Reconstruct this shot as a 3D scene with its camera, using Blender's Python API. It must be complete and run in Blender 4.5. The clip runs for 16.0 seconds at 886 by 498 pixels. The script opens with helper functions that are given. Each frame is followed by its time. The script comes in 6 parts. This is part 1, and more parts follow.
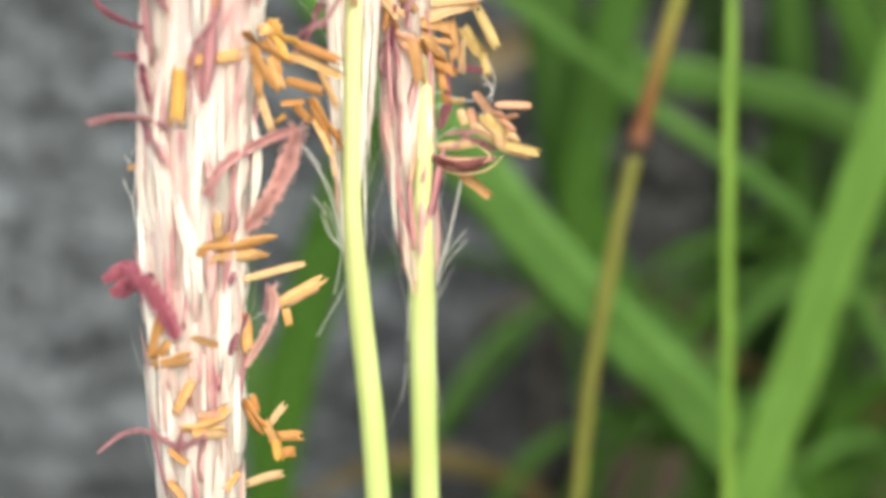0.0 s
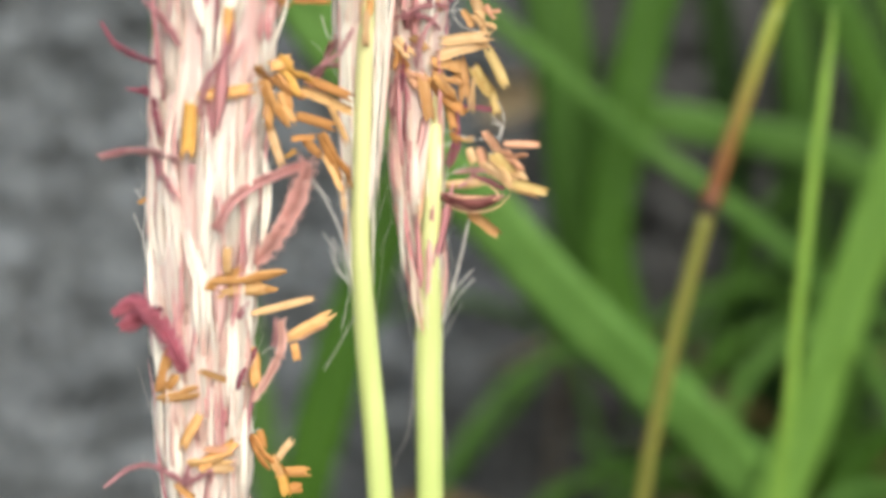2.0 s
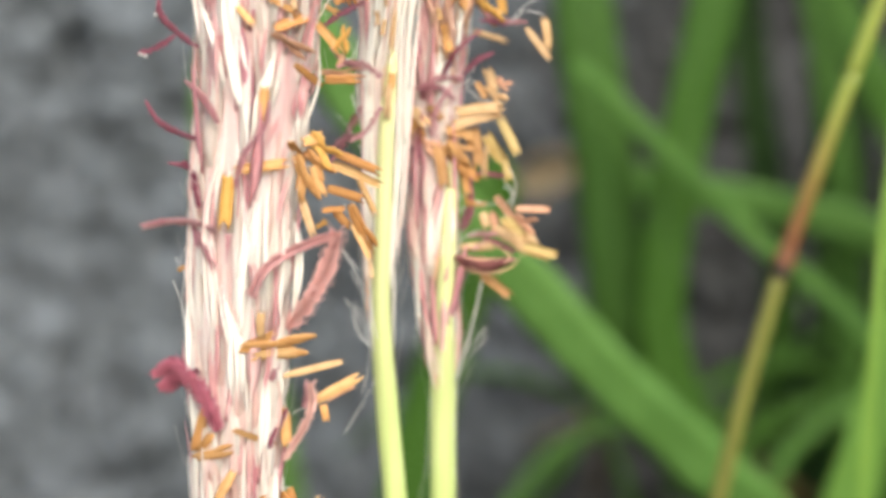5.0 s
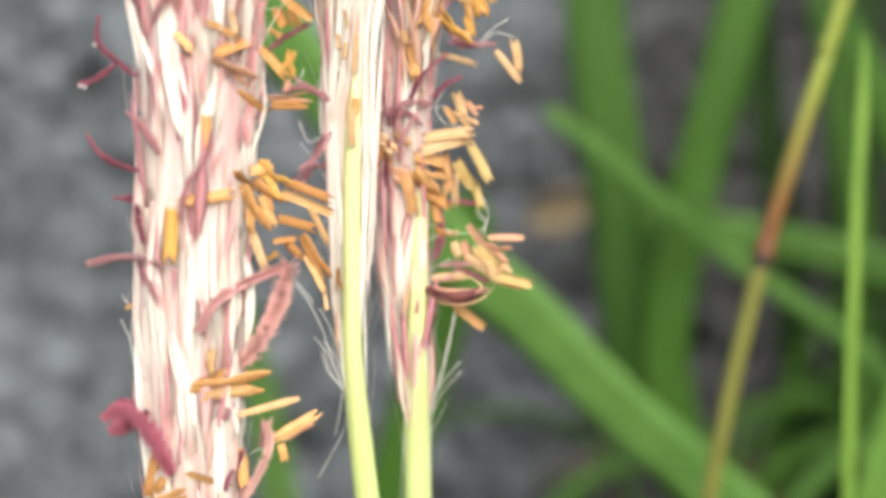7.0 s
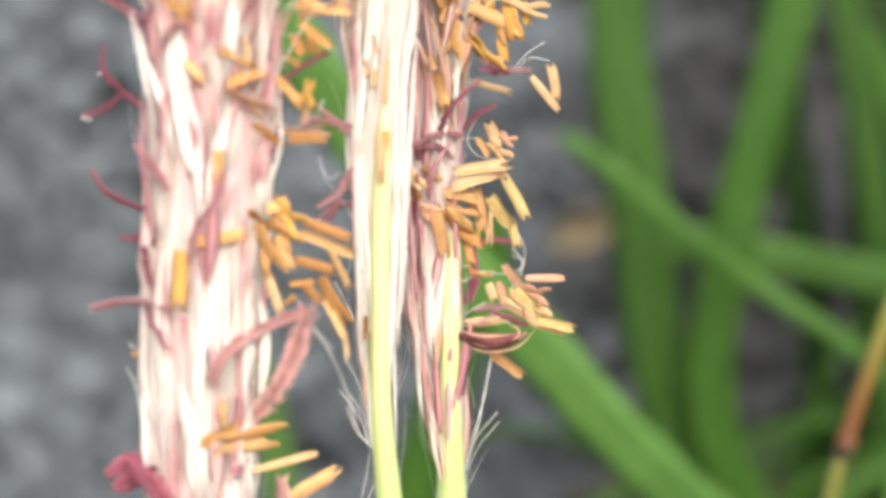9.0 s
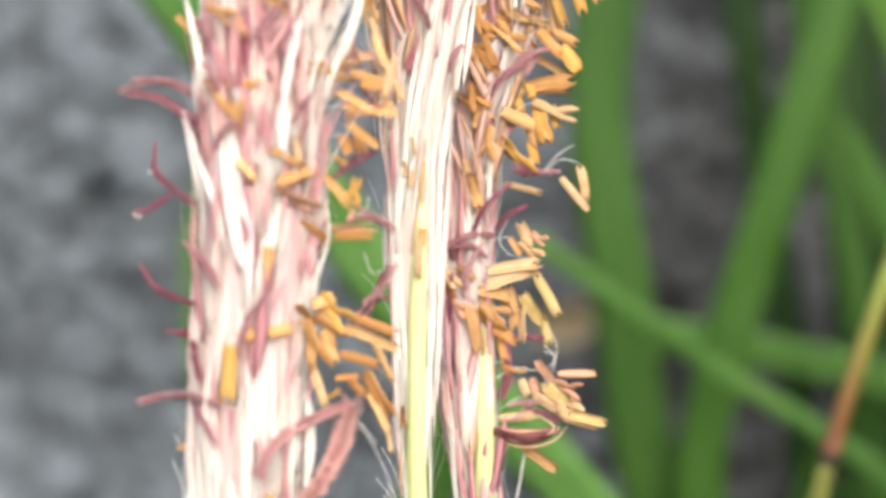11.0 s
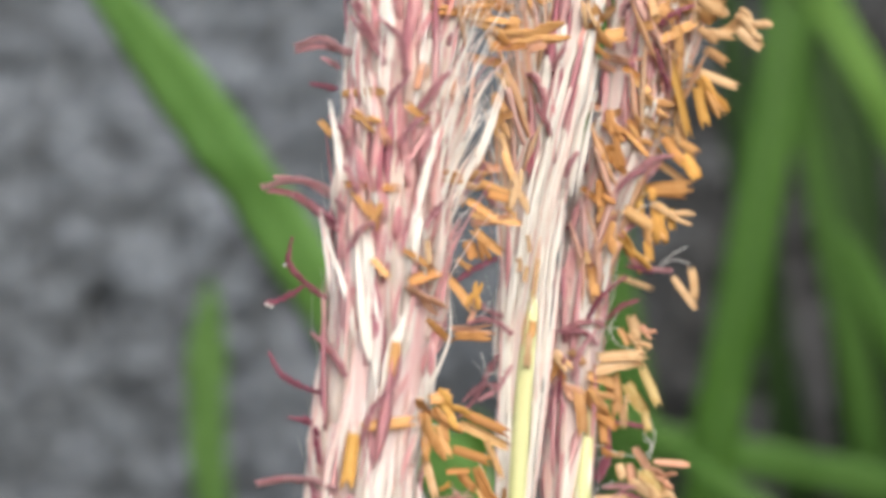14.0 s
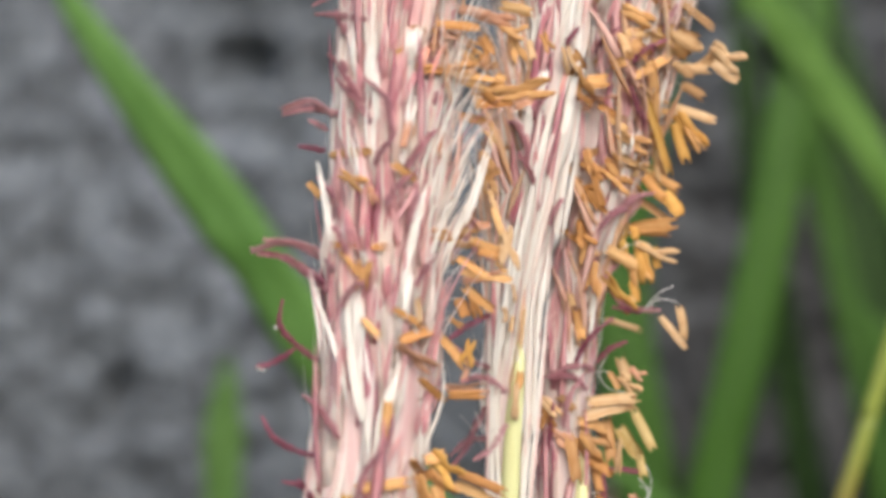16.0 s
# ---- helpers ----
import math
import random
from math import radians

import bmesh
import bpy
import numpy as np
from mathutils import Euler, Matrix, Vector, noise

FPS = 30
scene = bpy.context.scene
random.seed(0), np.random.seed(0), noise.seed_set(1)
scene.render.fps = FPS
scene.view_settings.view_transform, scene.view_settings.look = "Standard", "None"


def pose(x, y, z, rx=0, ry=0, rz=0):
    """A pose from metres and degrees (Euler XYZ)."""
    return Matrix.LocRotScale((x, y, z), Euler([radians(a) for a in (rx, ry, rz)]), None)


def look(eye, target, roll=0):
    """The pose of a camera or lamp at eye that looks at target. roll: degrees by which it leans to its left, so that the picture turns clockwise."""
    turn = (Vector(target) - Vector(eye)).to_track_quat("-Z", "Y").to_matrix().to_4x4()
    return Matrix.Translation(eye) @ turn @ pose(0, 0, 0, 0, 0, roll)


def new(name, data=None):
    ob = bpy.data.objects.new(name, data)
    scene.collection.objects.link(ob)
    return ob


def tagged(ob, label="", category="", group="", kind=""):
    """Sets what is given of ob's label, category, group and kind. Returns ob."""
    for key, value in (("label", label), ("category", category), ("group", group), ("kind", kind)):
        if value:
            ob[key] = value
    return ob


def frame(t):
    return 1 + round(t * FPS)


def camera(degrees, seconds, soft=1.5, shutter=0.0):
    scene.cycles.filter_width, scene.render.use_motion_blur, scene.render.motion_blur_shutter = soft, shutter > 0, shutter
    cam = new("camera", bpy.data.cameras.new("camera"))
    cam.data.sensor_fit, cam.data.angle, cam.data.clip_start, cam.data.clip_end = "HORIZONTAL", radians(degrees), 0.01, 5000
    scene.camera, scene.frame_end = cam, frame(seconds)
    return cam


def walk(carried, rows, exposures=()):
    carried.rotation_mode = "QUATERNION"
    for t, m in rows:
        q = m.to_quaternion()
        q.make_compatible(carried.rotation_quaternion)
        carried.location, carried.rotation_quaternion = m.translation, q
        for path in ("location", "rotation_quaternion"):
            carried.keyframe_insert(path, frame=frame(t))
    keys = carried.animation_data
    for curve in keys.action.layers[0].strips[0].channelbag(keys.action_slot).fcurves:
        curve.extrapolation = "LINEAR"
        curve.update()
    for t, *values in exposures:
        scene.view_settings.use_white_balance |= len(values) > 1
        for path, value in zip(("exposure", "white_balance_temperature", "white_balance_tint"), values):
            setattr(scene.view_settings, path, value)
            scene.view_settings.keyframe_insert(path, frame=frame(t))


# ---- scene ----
EYE = Vector((0, -0.125, 0.50))


def aim(yaw, pitch):
    """The camera's pose at EYE, turned to the right and tilted up by these degrees."""
    y, p = radians(yaw), radians(pitch)
    way = Vector((math.sin(y) * math.cos(p), math.cos(y) * math.cos(p), math.sin(p)))
    return look(EYE, EYE + way)


cam = camera(35, 16.0, soft=4.0)
cam.data.dof.use_dof = True
cam.data.dof.focus_distance = 0.121
cam.data.dof.aperture_fstop = 14.5

PATH = (
    (0, aim(1.80, -13.51)),
    (0.5, aim(1.78, -12.80)),
    (1, aim(1.52, -11.81)),
    (1.5, aim(1.29, -11.49)),
    (2, aim(1.38, -11.62)),
    (2.5, aim(0.91, -10.74)),
    (3, aim(0.91, -10.44)),
    (3.5, aim(0.45, -10.31)),
    (4, aim(0.25, -10.31)),
    (4.5, aim(-0.01, -9.46)),
    (5, aim(-0.15, -8.64)),
    (7.5, aim(-0.92, -6.80)),
    (8, aim(-1.10, -6.53)),
    (8.5, aim(-1.28, -6.69)),
    (9, aim(-1.63, -6.33)),
    (9.5, aim(-1.24, -5.12)),
    (10, aim(-0.96, -4.06)),
    (12.5, aim(-0.99, -0.23)),
    (13, aim(-1.30, 0.57)),
    (13.5, aim(-1.18, 0.95)),
    (14, aim(-1.01, 1.89)),
    (14.5, aim(-1.66, 2.22)),
    (15, aim(-2.21, 3.05)),
    (15.5, aim(-1.65, 4.40)),
    (16, aim(-1.83, 5.11)),
)
walk(cam, PATH, exposures=((0, 1.48, 6850, 5), (1.5, 1.43, 6850, 5), (2, 1.36, 6850, 7), (3, 1.2, 6850, 8), (3.5, 1.16, 6850, 9), (4, 1.15, 6850, 9), (4.5, 1.24, 6850, 8), (5, 1.43, 6700, 8), (7.5, 1.53, 6700, 8), (9.5, 1.58, 6600, 9), (12.5, 1.41, 6500, 10), (13, 1.29, 6500, 11), (14, 1.20, 6500, 12), (16, 1.08, 6500, 13)))

# light: bright overcast sky
world = bpy.data.worlds.new("world")
scene.world = world
world.use_nodes = True
sky = world.node_tree.nodes.new("ShaderNodeTexSky")
sky.sky_type, sky.sun_disc = "NISHITA", False
sky.sun_elevation, sky.sun_rotation = radians(45), radians(167)
sky.air_density, sky.dust_density = 1.2, 3.0
back = world.node_tree.nodes["Background"]
back.inputs["Strength"].default_value = 0.12
world.node_tree.links.new(sky.outputs[0], back.inputs["Color"])
sun = new("sun", bpy.data.lights.new("sun", "SUN"))
sun.data.energy, sun.data.angle, sun.data.color = 1.5, radians(50), (1, 0.96, 0.9)
sun.matrix_world = look((0.45, -2.0, 2.0), (0, 0, 0))


# ---- materials ----
def mat(name, rough=0.6, spec=0.3):
    m = bpy.data.materials.new(name)
    m.use_nodes = True
    nt = m.node_tree
    b = nt.nodes["Principled BSDF"]
    b.inputs["Roughness"].default_value = rough
    b.inputs["Specular IOR Level"].default_value = spec
    return m, nt, b


def node(nt, kind, **inputs):
    n = nt.nodes.new(kind)
    for k, v in inputs.items():
        n.inputs[k.replace("_", " ")].default_value = v
    return n


def ramp(nt, source, *stops):
    r = nt.nodes.new("ShaderNodeValToRGB")
    e = r.color_ramp.elements
    while len(e) < len(stops):
        e.new(0.5)
    for s, (p, c) in zip(e, stops):
        s.position, s.color = p, (*c, 1)
    nt.links.new(source, r.inputs[0])
    return r.outputs[0]


def mix(nt, fac, a, b, blend="MIX"):
    n = nt.nodes.new("ShaderNodeMix")
    n.data_type, n.blend_type = "RGBA", blend
    for sock, v in ((n.inputs[0], fac), (n.inputs[6], a), (n.inputs[7], b)):
        if isinstance(v, (int, float)):
            sock.default_value = v
        elif isinstance(v, tuple):
            sock.default_value = (*v, 1)
        else:
            nt.links.new(v, sock)
    return n.outputs[2]


def grain(nt, scale, stretch=(1, 1, 1), detail=3):
    tc = nt.nodes.new("ShaderNodeTexCoord")
    mp = nt.nodes.new("ShaderNodeMapping")
    mp.inputs["Scale"].default_value = stretch
    n = node(nt, "ShaderNodeTexNoise", Scale=scale, Detail=detail)
    nt.links.new(tc.outputs["Object"], mp.inputs[0])
    nt.links.new(mp.outputs[0], n.inputs["Vector"])
    return n.outputs["Fac"]


def bump(nt, b, height, dist, strength=0.6):
    n = nt.nodes.new("ShaderNodeBump")
    n.inputs["Distance"].default_value, n.inputs["Strength"].default_value = dist, strength
    nt.links.new(height, n.inputs["Height"])
    nt.links.new(n.outputs[0], b.inputs["Normal"])


def thin(nt, b, colour, amount):
    """Lets some light through a leaf or a hair."""
    tr = nt.nodes.new("ShaderNodeBsdfTranslucent")
    ms = nt.nodes.new("ShaderNodeMixShader")
    ms.inputs[0].default_value = amount
    nt.links.new(colour, tr.inputs[0])
    nt.links.new(b.outputs[0], ms.inputs[1])
    nt.links.new(tr.outputs[0], ms.inputs[2])
    nt.links.new(ms.outputs[0], nt.nodes["Material Output"].inputs[0])


def varied(name, stops, rough=0.55, spec=0.3, by="object", streak=900, through_light=0.0, relief=0.00006, dark=(0.62, 0.56, 0.52)):
    """Colour picked piece by piece along the stops, with fine streaks and relief."""
    m, nt, b = mat(name, rough, spec)
    if by == "object":
        pick = nt.nodes.new("ShaderNodeObjectInfo").outputs["Random"]
    else:
        pick = nt.nodes.new("ShaderNodeNewGeometry").outputs["Random Per Island"]
    c = ramp(nt, pick, *stops)
    g = grain(nt, streak, (1, 1, 0.18), 4)
    c = mix(nt, ramp(nt, g, (0.35, (0, 0, 0)), (0.7, (0.45, 0.45, 0.45))), c, mix(nt, 1.0, c, dark, "MULTIPLY"))
    nt.links.new(c, b.inputs["Base Color"])
    bump(nt, b, g, relief)
    if through_light:
        thin(nt, b, c, through_light)
    return m


SILK = (0.86, 0.82, 0.78)
HAIR = varied("silky_hair", ((0, (0.92, 0.88, 0.83)), (0.55, (0.94, 0.91, 0.87)), (0.8, (0.91, 0.78, 0.73)), (1, (0.85, 0.62, 0.58))), 0.45, 0.35, "island", 1800, 0.62, 0.00002, SILK)
HAIR_TOP = varied("pinkish_hair", ((0, (0.96, 0.91, 0.84)), (0.5, (0.97, 0.87, 0.80)), (0.78, (0.90, 0.58, 0.57)), (1, (0.74, 0.34, 0.40))), 0.45, 0.35, "island", 1800, 0.62, 0.00002, SILK)
CORE = varied("spike_core", ((0, (0.92, 0.82, 0.77)), (1, (0.92, 0.82, 0.77))), 0.7, 0.2, streak=1100, through_light=0.35, dark=(0.86, 0.66, 0.65))


def rosy_core():
    """Cream rachis that turns rosy in streaks towards its upper half."""
    m, nt, b = mat("rosy_core", 0.7, 0.2)
    tc = nt.nodes.new("ShaderNodeTexCoord")
    sep = nt.nodes.new("ShaderNodeSeparateXYZ")
    nt.links.new(tc.outputs["Object"], sep.inputs[0])
    up = node(nt, "ShaderNodeMapRange")
    for k, v in (("From Min", 0.455), ("From Max", 0.53), ("To Min", -0.35), ("To Max", 0.35)):
        up.inputs[k].default_value = v
    nt.links.new(sep.outputs["Z"], up.inputs["Value"])
    add = nt.nodes.new("ShaderNodeMath")
    nt.links.new(up.outputs[0], add.inputs[0])
    nt.links.new(grain(nt, 900, (1, 1, 0.12), 3), add.inputs[1])
    c = ramp(nt, add.outputs[0], (0.3, (0.92, 0.83, 0.78)), (0.55, (0.92, 0.73, 0.69)), (0.85, (0.92, 0.62, 0.60)))
    g = grain(nt, 1500, (1, 1, 0.1), 4)
    c = mix(nt, ramp(nt, g, (0.4, (0, 0, 0)), (0.65, (0.6, 0.6, 0.6))), c, mix(nt, 1.0, c, (0.80, 0.58, 0.60), "MULTIPLY"))
    nt.links.new(c, b.inputs["Base Color"])
    bump(nt, b, g, 0.00008)
    thin(nt, b, c, 0.35)
    return m


CORE_LEFT = rosy_core()
WHITE = varied("white_silk", ((0, (0.97, 0.96, 0.92)), (0.7, (0.97, 0.95, 0.90)), (0.85, (0.94, 0.83, 0.77)), (1, (0.86, 0.62, 0.60))), 0.45, 0.35, "island", 1800, 0.5, 0.00002, (0.9, 0.87, 0.82))
GLUME = varied("glume", ((0, (0.88, 0.63, 0.60)), (0.3, (0.78, 0.45, 0.46)), (0.6, (0.56, 0.22, 0.285)), (0.8, (0.76, 0.42, 0.44)), (1, (0.90, 0.70, 0.65))), 0.6, 0.25, "object", 22, 0.45, dark=(0.74, 0.46, 0.54))
WINE = varied("wine_bract", ((0, (0.80, 0.47, 0.47)), (0.35, (0.61, 0.26, 0.31)), (0.6, (0.86, 0.59, 0.57)), (0.85, (0.72, 0.38, 0.41)), (1, (0.88, 0.66, 0.62))), 0.7, 0.15, "island", 2600, 0.45, dark=(0.8, 0.56, 0.6))
CORAL = varied("coral_bract", ((0, (0.86, 0.50, 0.36)), (0.5, (0.90, 0.58, 0.50)), (1, (0.84, 0.44, 0.40))), 0.65, 0.2, "island", 2600, 0.45, dark=(0.84, 0.62, 0.58))
CRIMSON = varied("crimson_bract", ((0, (0.62, 0.20, 0.27)), (1, (0.72, 0.32, 0.38))), 0.65, 0.2, "island", 2600, 0.4, dark=(0.8, 0.56, 0.6))
PAPER_HAIR = varied("tan_hair", ((0, (0.92, 0.78, 0.62)), (0.5, (0.88, 0.62, 0.40)), (1, (0.90, 0.62, 0.56))), 0.6, 0.2, "island", 1400, 0.55)
PAPER = varied("papery_scale", ((0, (0.84, 0.64, 0.44)), (0.4, (0.76, 0.50, 0.29)), (0.7, (0.86, 0.62, 0.56)), (1, (0.74, 0.48, 0.30))), 0.65, 0.2, "object", 22, 0.45, dark=(0.8, 0.66, 0.56))
def anther_material(name, *stops):
    """Dry pollen sac: dull, streaked lengthwise, with darker furrows."""
    m, nt, b = mat(name, 0.75, 0.15)
    pick = nt.nodes.new("ShaderNodeObjectInfo").outputs["Random"]
    c = ramp(nt, pick, *[(i / max(1, len(stops) - 1), q) for i, q in enumerate(stops)])
    g = grain(nt, 9, (2.2, 1, 0.10), 4)
    h = grain(nt, 3.2, (1, 1, 1.3), 2)
    c = mix(nt, ramp(nt, g, (0.36, (0, 0, 0)), (0.62, (0.75, 0.75, 0.75))), c, mix(nt, 1.0, c, (0.76, 0.64, 0.50), "MULTIPLY"))
    c = mix(nt, ramp(nt, h, (0.50, (0, 0, 0)), (0.72, (0.7, 0.7, 0.7))), c, mix(nt, 1.0, c, (0.80, 0.64, 0.48), "MULTIPLY"))
    nt.links.new(c, b.inputs["Base Color"])
    bump(nt, b, g, 0.00012, 0.8)
    thin(nt, b, c, 0.2)
    return m


ANTHER = {
    "o": anther_material("orange_anther", (0.62, 0.33, 0.125), (0.73, 0.45, 0.20), (0.67, 0.38, 0.155), (0.73, 0.50, 0.25), (0.58, 0.29, 0.11)),
    "b": anther_material("brown_anther", (0.44, 0.22, 0.075), (0.56, 0.30, 0.12)),
    "p": anther_material("pale_anther", (0.60, 0.42, 0.23), (0.68, 0.50, 0.31)),
    "r": anther_material("salmon_anther", (0.68, 0.42, 0.30), (0.62, 0.35, 0.24)),
    "n": anther_material("tan_anther", (0.62, 0.40, 0.20), (0.72, 0.52, 0.31), (0.54, 0.31, 0.14), (0.66, 0.45, 0.25)),
    "y": anther_material("yellow_anther", (0.53, 0.41, 0.17), (0.60, 0.48, 0.23)),
    "f": anther_material("golden_anther", (0.68, 0.43, 0.13), (0.64, 0.37, 0.11)),
}
STIGMA = {
    "d": varied("wine_stigma", ((0, (0.25, 0.075, 0.11)), (1, (0.33, 0.11, 0.155))), 0.75, 0.2),
    "m": varied("mauve_stigma", ((0, (0.47, 0.21, 0.25)), (0.5, (0.64, 0.36, 0.38)), (1, (0.54, 0.25, 0.28))), 0.75, 0.2, through_light=0.2),
    "K": varied("pink_stigma", ((0, (0.90, 0.62, 0.59)), (1, (0.92, 0.66, 0.62))), 0.8, 0.1, through_light=0.65),
    "M": varied("pale_mauve_stigma", ((0, (0.62, 0.38, 0.40)), (1, (0.70, 0.46, 0.47))), 0.8, 0.1, through_light=0.5),
    "k": varied("rose_stigma", ((0, (0.76, 0.44, 0.43)), (1, (0.80, 0.48, 0.47))), 0.8, 0.15, through_light=0.35),
    "P": varied("salmon_stigma", ((0, (0.84, 0.56, 0.50)), (1, (0.86, 0.60, 0.54))), 0.8, 0.15, through_light=0.4),
    "W": varied("claret_stigma", ((0, (0.58, 0.19, 0.26)), (1, (0.66, 0.25, 0.32))), 0.75, 0.2, through_light=0.2),
}


def husk_material():
    """Dark maroon scale with pale lengthwise veins."""
    m, nt, b = mat("husk", 0.65, 0.2)
    g = grain(nt, 2600, (0.06, 1, 1), 3)
    c = ramp(nt, g, (0.38, (0.10, 0.032, 0.034)), (0.52, (0.24, 0.09, 0.085)), (0.64, (0.50, 0.30, 0.25)))
    nt.links.new(c, b.inputs["Base Color"])
    bump(nt, b, g, 0.00005)
    thin(nt, b, c, 0.2)
    return m


HUSK = husk_material()
THREAD = varied("white_thread", ((0, (0.75, 0.74, 0.70)), (1, (0.7, 0.7, 0.68))), 0.4, 0.4)


def stem_material(name, low, high, crown=None, span=(0.460, 0.490)):
    """A smooth stalk, streaked lengthwise; it pales to the crown colour near its top."""
    m, nt, b = mat(name, 0.4, 0.4)
    g = grain(nt, 1200, (1, 1, 0.03), 3)
    h = grain(nt, 90, (1, 1, 0.5), 2)
    c = mix(nt, ramp(nt, h, (0.35, (0, 0, 0)), (0.65, (1, 1, 1))), low, high)
    if crown:
        tc = nt.nodes.new("ShaderNodeTexCoord")
        sep = nt.nodes.new("ShaderNodeSeparateXYZ")
        nt.links.new(tc.outputs["Object"], sep.inputs[0])
        c = mix(nt, ramp(nt, sep.outputs[2], (span[0], (0, 0, 0)), (span[1], (1, 1, 1))), c, crown)
    c = mix(nt, ramp(nt, g, (0.4, (0, 0, 0)), (0.7, (0.5, 0.5, 0.5))), c, mix(nt, 1.0, c, (0.8, 0.82, 0.65), "MULTIPLY"))
    nt.links.new(c, b.inputs["Base Color"])
    bump(nt, b, g, 0.00005)
    thin(nt, b, c, 0.2)
    return m


STEM = stem_material("green_culm", (0.49, 0.60, 0.22), (0.61, 0.69, 0.32), (0.74, 0.75, 0.40))
CANE = stem_material("green_cane", (0.20, 0.25, 0.04), (0.26, 0.31, 0.055))
CANE_LOW = stem_material("olive_cane", (0.15, 0.155, 0.035), (0.20, 0.20, 0.045))
SHOOT = stem_material("green_shoot", (0.13, 0.25, 0.040), (0.18, 0.31, 0.055))
RING = stem_material("dark_ring", (0.035, 0.022, 0.012), (0.06, 0.035, 0.018))
NODE = stem_material("brown_node", (0.15, 0.055, 0.022), (0.22, 0.09, 0.03), (0.23, 0.28, 0.05), (0.471, 0.4895))


def leaf_material(name, dark, light):
    m, nt, b = mat(name, 0.55, 0.22)
    g = grain(nt, 900, (1, 1, 0.04), 3)
    h = grain(nt, 45, (1, 1, 0.6), 3)
    c = mix(nt, ramp(nt, h, (0.3, (0, 0, 0)), (0.7, (1, 1, 1))), dark, light)
    c = mix(nt, ramp(nt, g, (0.4, (0, 0, 0)), (0.7, (0.4, 0.4, 0.4))), c, mix(nt, 1.0, c, (0.6, 0.7, 0.5), "MULTIPLY"))
    nt.links.new(c, b.inputs["Base Color"])
    bump(nt, b, g, 0.0001)
    thin(nt, b, c, 0.3)
    return m


LEAF = leaf_material("grass_leaf", (0.035, 0.096, 0.010), (0.053, 0.132, 0.016))
LEAF_DARK = leaf_material("dark_grass_leaf", (0.034, 0.090, 0.013), (0.052, 0.124, 0.019))
LEAF_PALE = leaf_material("pale_grass_leaf", (0.080, 0.186, 0.037), (0.112, 0.236, 0.054))
LEAF_DRY = leaf_material("dry_leaf", (0.10, 0.065, 0.035), (0.16, 0.11, 0.05))
LEAF_SHADOW = leaf_material("shadow_green_leaf", (0.014, 0.036, 0.008), (0.024, 0.058, 0.012))
LEAF_TAN = leaf_material("tan_leaf", (0.24, 0.185, 0.115), (0.30, 0.24, 0.155))
LEAF_SOFT = leaf_material("soft_green_leaf", (0.074, 0.158, 0.036), (0.100, 0.198, 0.050))
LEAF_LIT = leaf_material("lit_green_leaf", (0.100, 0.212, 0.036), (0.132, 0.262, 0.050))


def rock_material():
    m, nt, b = mat("grey_rock", 0.85, 0.25)
    big = grain(nt, 9, (1, 1, 1), 4)
    mid = grain(nt, 70, (1, 1, 1), 3)
    fleck = grain(nt, 185, (1, 1, 1), 3)
    fine = grain(nt, 420, (1, 1, 1), 4)
    c = ramp(nt, mid, (0.33, (0.036, 0.041, 0.045)), (0.5, (0.083, 0.095, 0.106)), (0.66, (0.158, 0.179, 0.198)))
    c = mix(nt, ramp(nt, fleck, (0.5, (0, 0, 0)), (0.66, (0.68, 0.68, 0.68))), c, (0.202, 0.230, 0.257))
    c = mix(nt, ramp(nt, fleck, (0.34, (0.5, 0.5, 0.5)), (0.46, (0, 0, 0))), c, (0.035, 0.036, 0.039))
    c = mix(nt, ramp(nt, fine, (0.4, (0, 0, 0)), (0.7, (0.6, 0.6, 0.6))), c, mix(nt, 1.0, c, (0.5, 0.5, 0.5), "MULTIPLY"))
    # shade of the grass painted into the rock's colour, on its right part
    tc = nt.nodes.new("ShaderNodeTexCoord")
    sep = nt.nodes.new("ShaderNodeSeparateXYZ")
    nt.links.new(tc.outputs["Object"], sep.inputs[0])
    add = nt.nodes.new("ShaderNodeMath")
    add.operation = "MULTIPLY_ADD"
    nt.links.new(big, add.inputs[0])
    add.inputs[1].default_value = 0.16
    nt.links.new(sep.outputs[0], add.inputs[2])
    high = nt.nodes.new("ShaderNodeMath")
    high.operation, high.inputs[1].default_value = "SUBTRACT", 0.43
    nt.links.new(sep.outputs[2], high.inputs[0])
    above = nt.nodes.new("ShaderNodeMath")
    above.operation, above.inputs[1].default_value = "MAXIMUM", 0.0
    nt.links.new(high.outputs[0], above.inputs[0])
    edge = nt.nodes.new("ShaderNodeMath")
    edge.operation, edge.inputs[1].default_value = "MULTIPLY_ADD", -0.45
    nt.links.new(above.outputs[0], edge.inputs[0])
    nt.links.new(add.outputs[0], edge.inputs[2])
    painted_shade = ramp(nt, edge.outputs[0], (0.03, (0, 0, 0)), (0.14, (1, 1, 1)))
    c = mix(nt, painted_shade, c, mix(nt, 1.0, c, (0.31, 0.285, 0.255), "MULTIPLY"))
    nt.links.new(c, b.inputs["Base Color"])
    bump(nt, b, fleck, 0.004, 0.8)
    return m


def soil_material():
    m, nt, b = mat("dark_soil", 0.95, 0.15)
    g = grain(nt, 35, (1, 1, 1), 6)
    c = ramp(nt, g, (0.3, (0.03, 0.024, 0.016)), (0.6, (0.09, 0.07, 0.045)), (0.8, (0.16, 0.12, 0.08)))
    nt.links.new(c, b.inputs["Base Color"])
    bump(nt, b, g, 0.02)
    return m


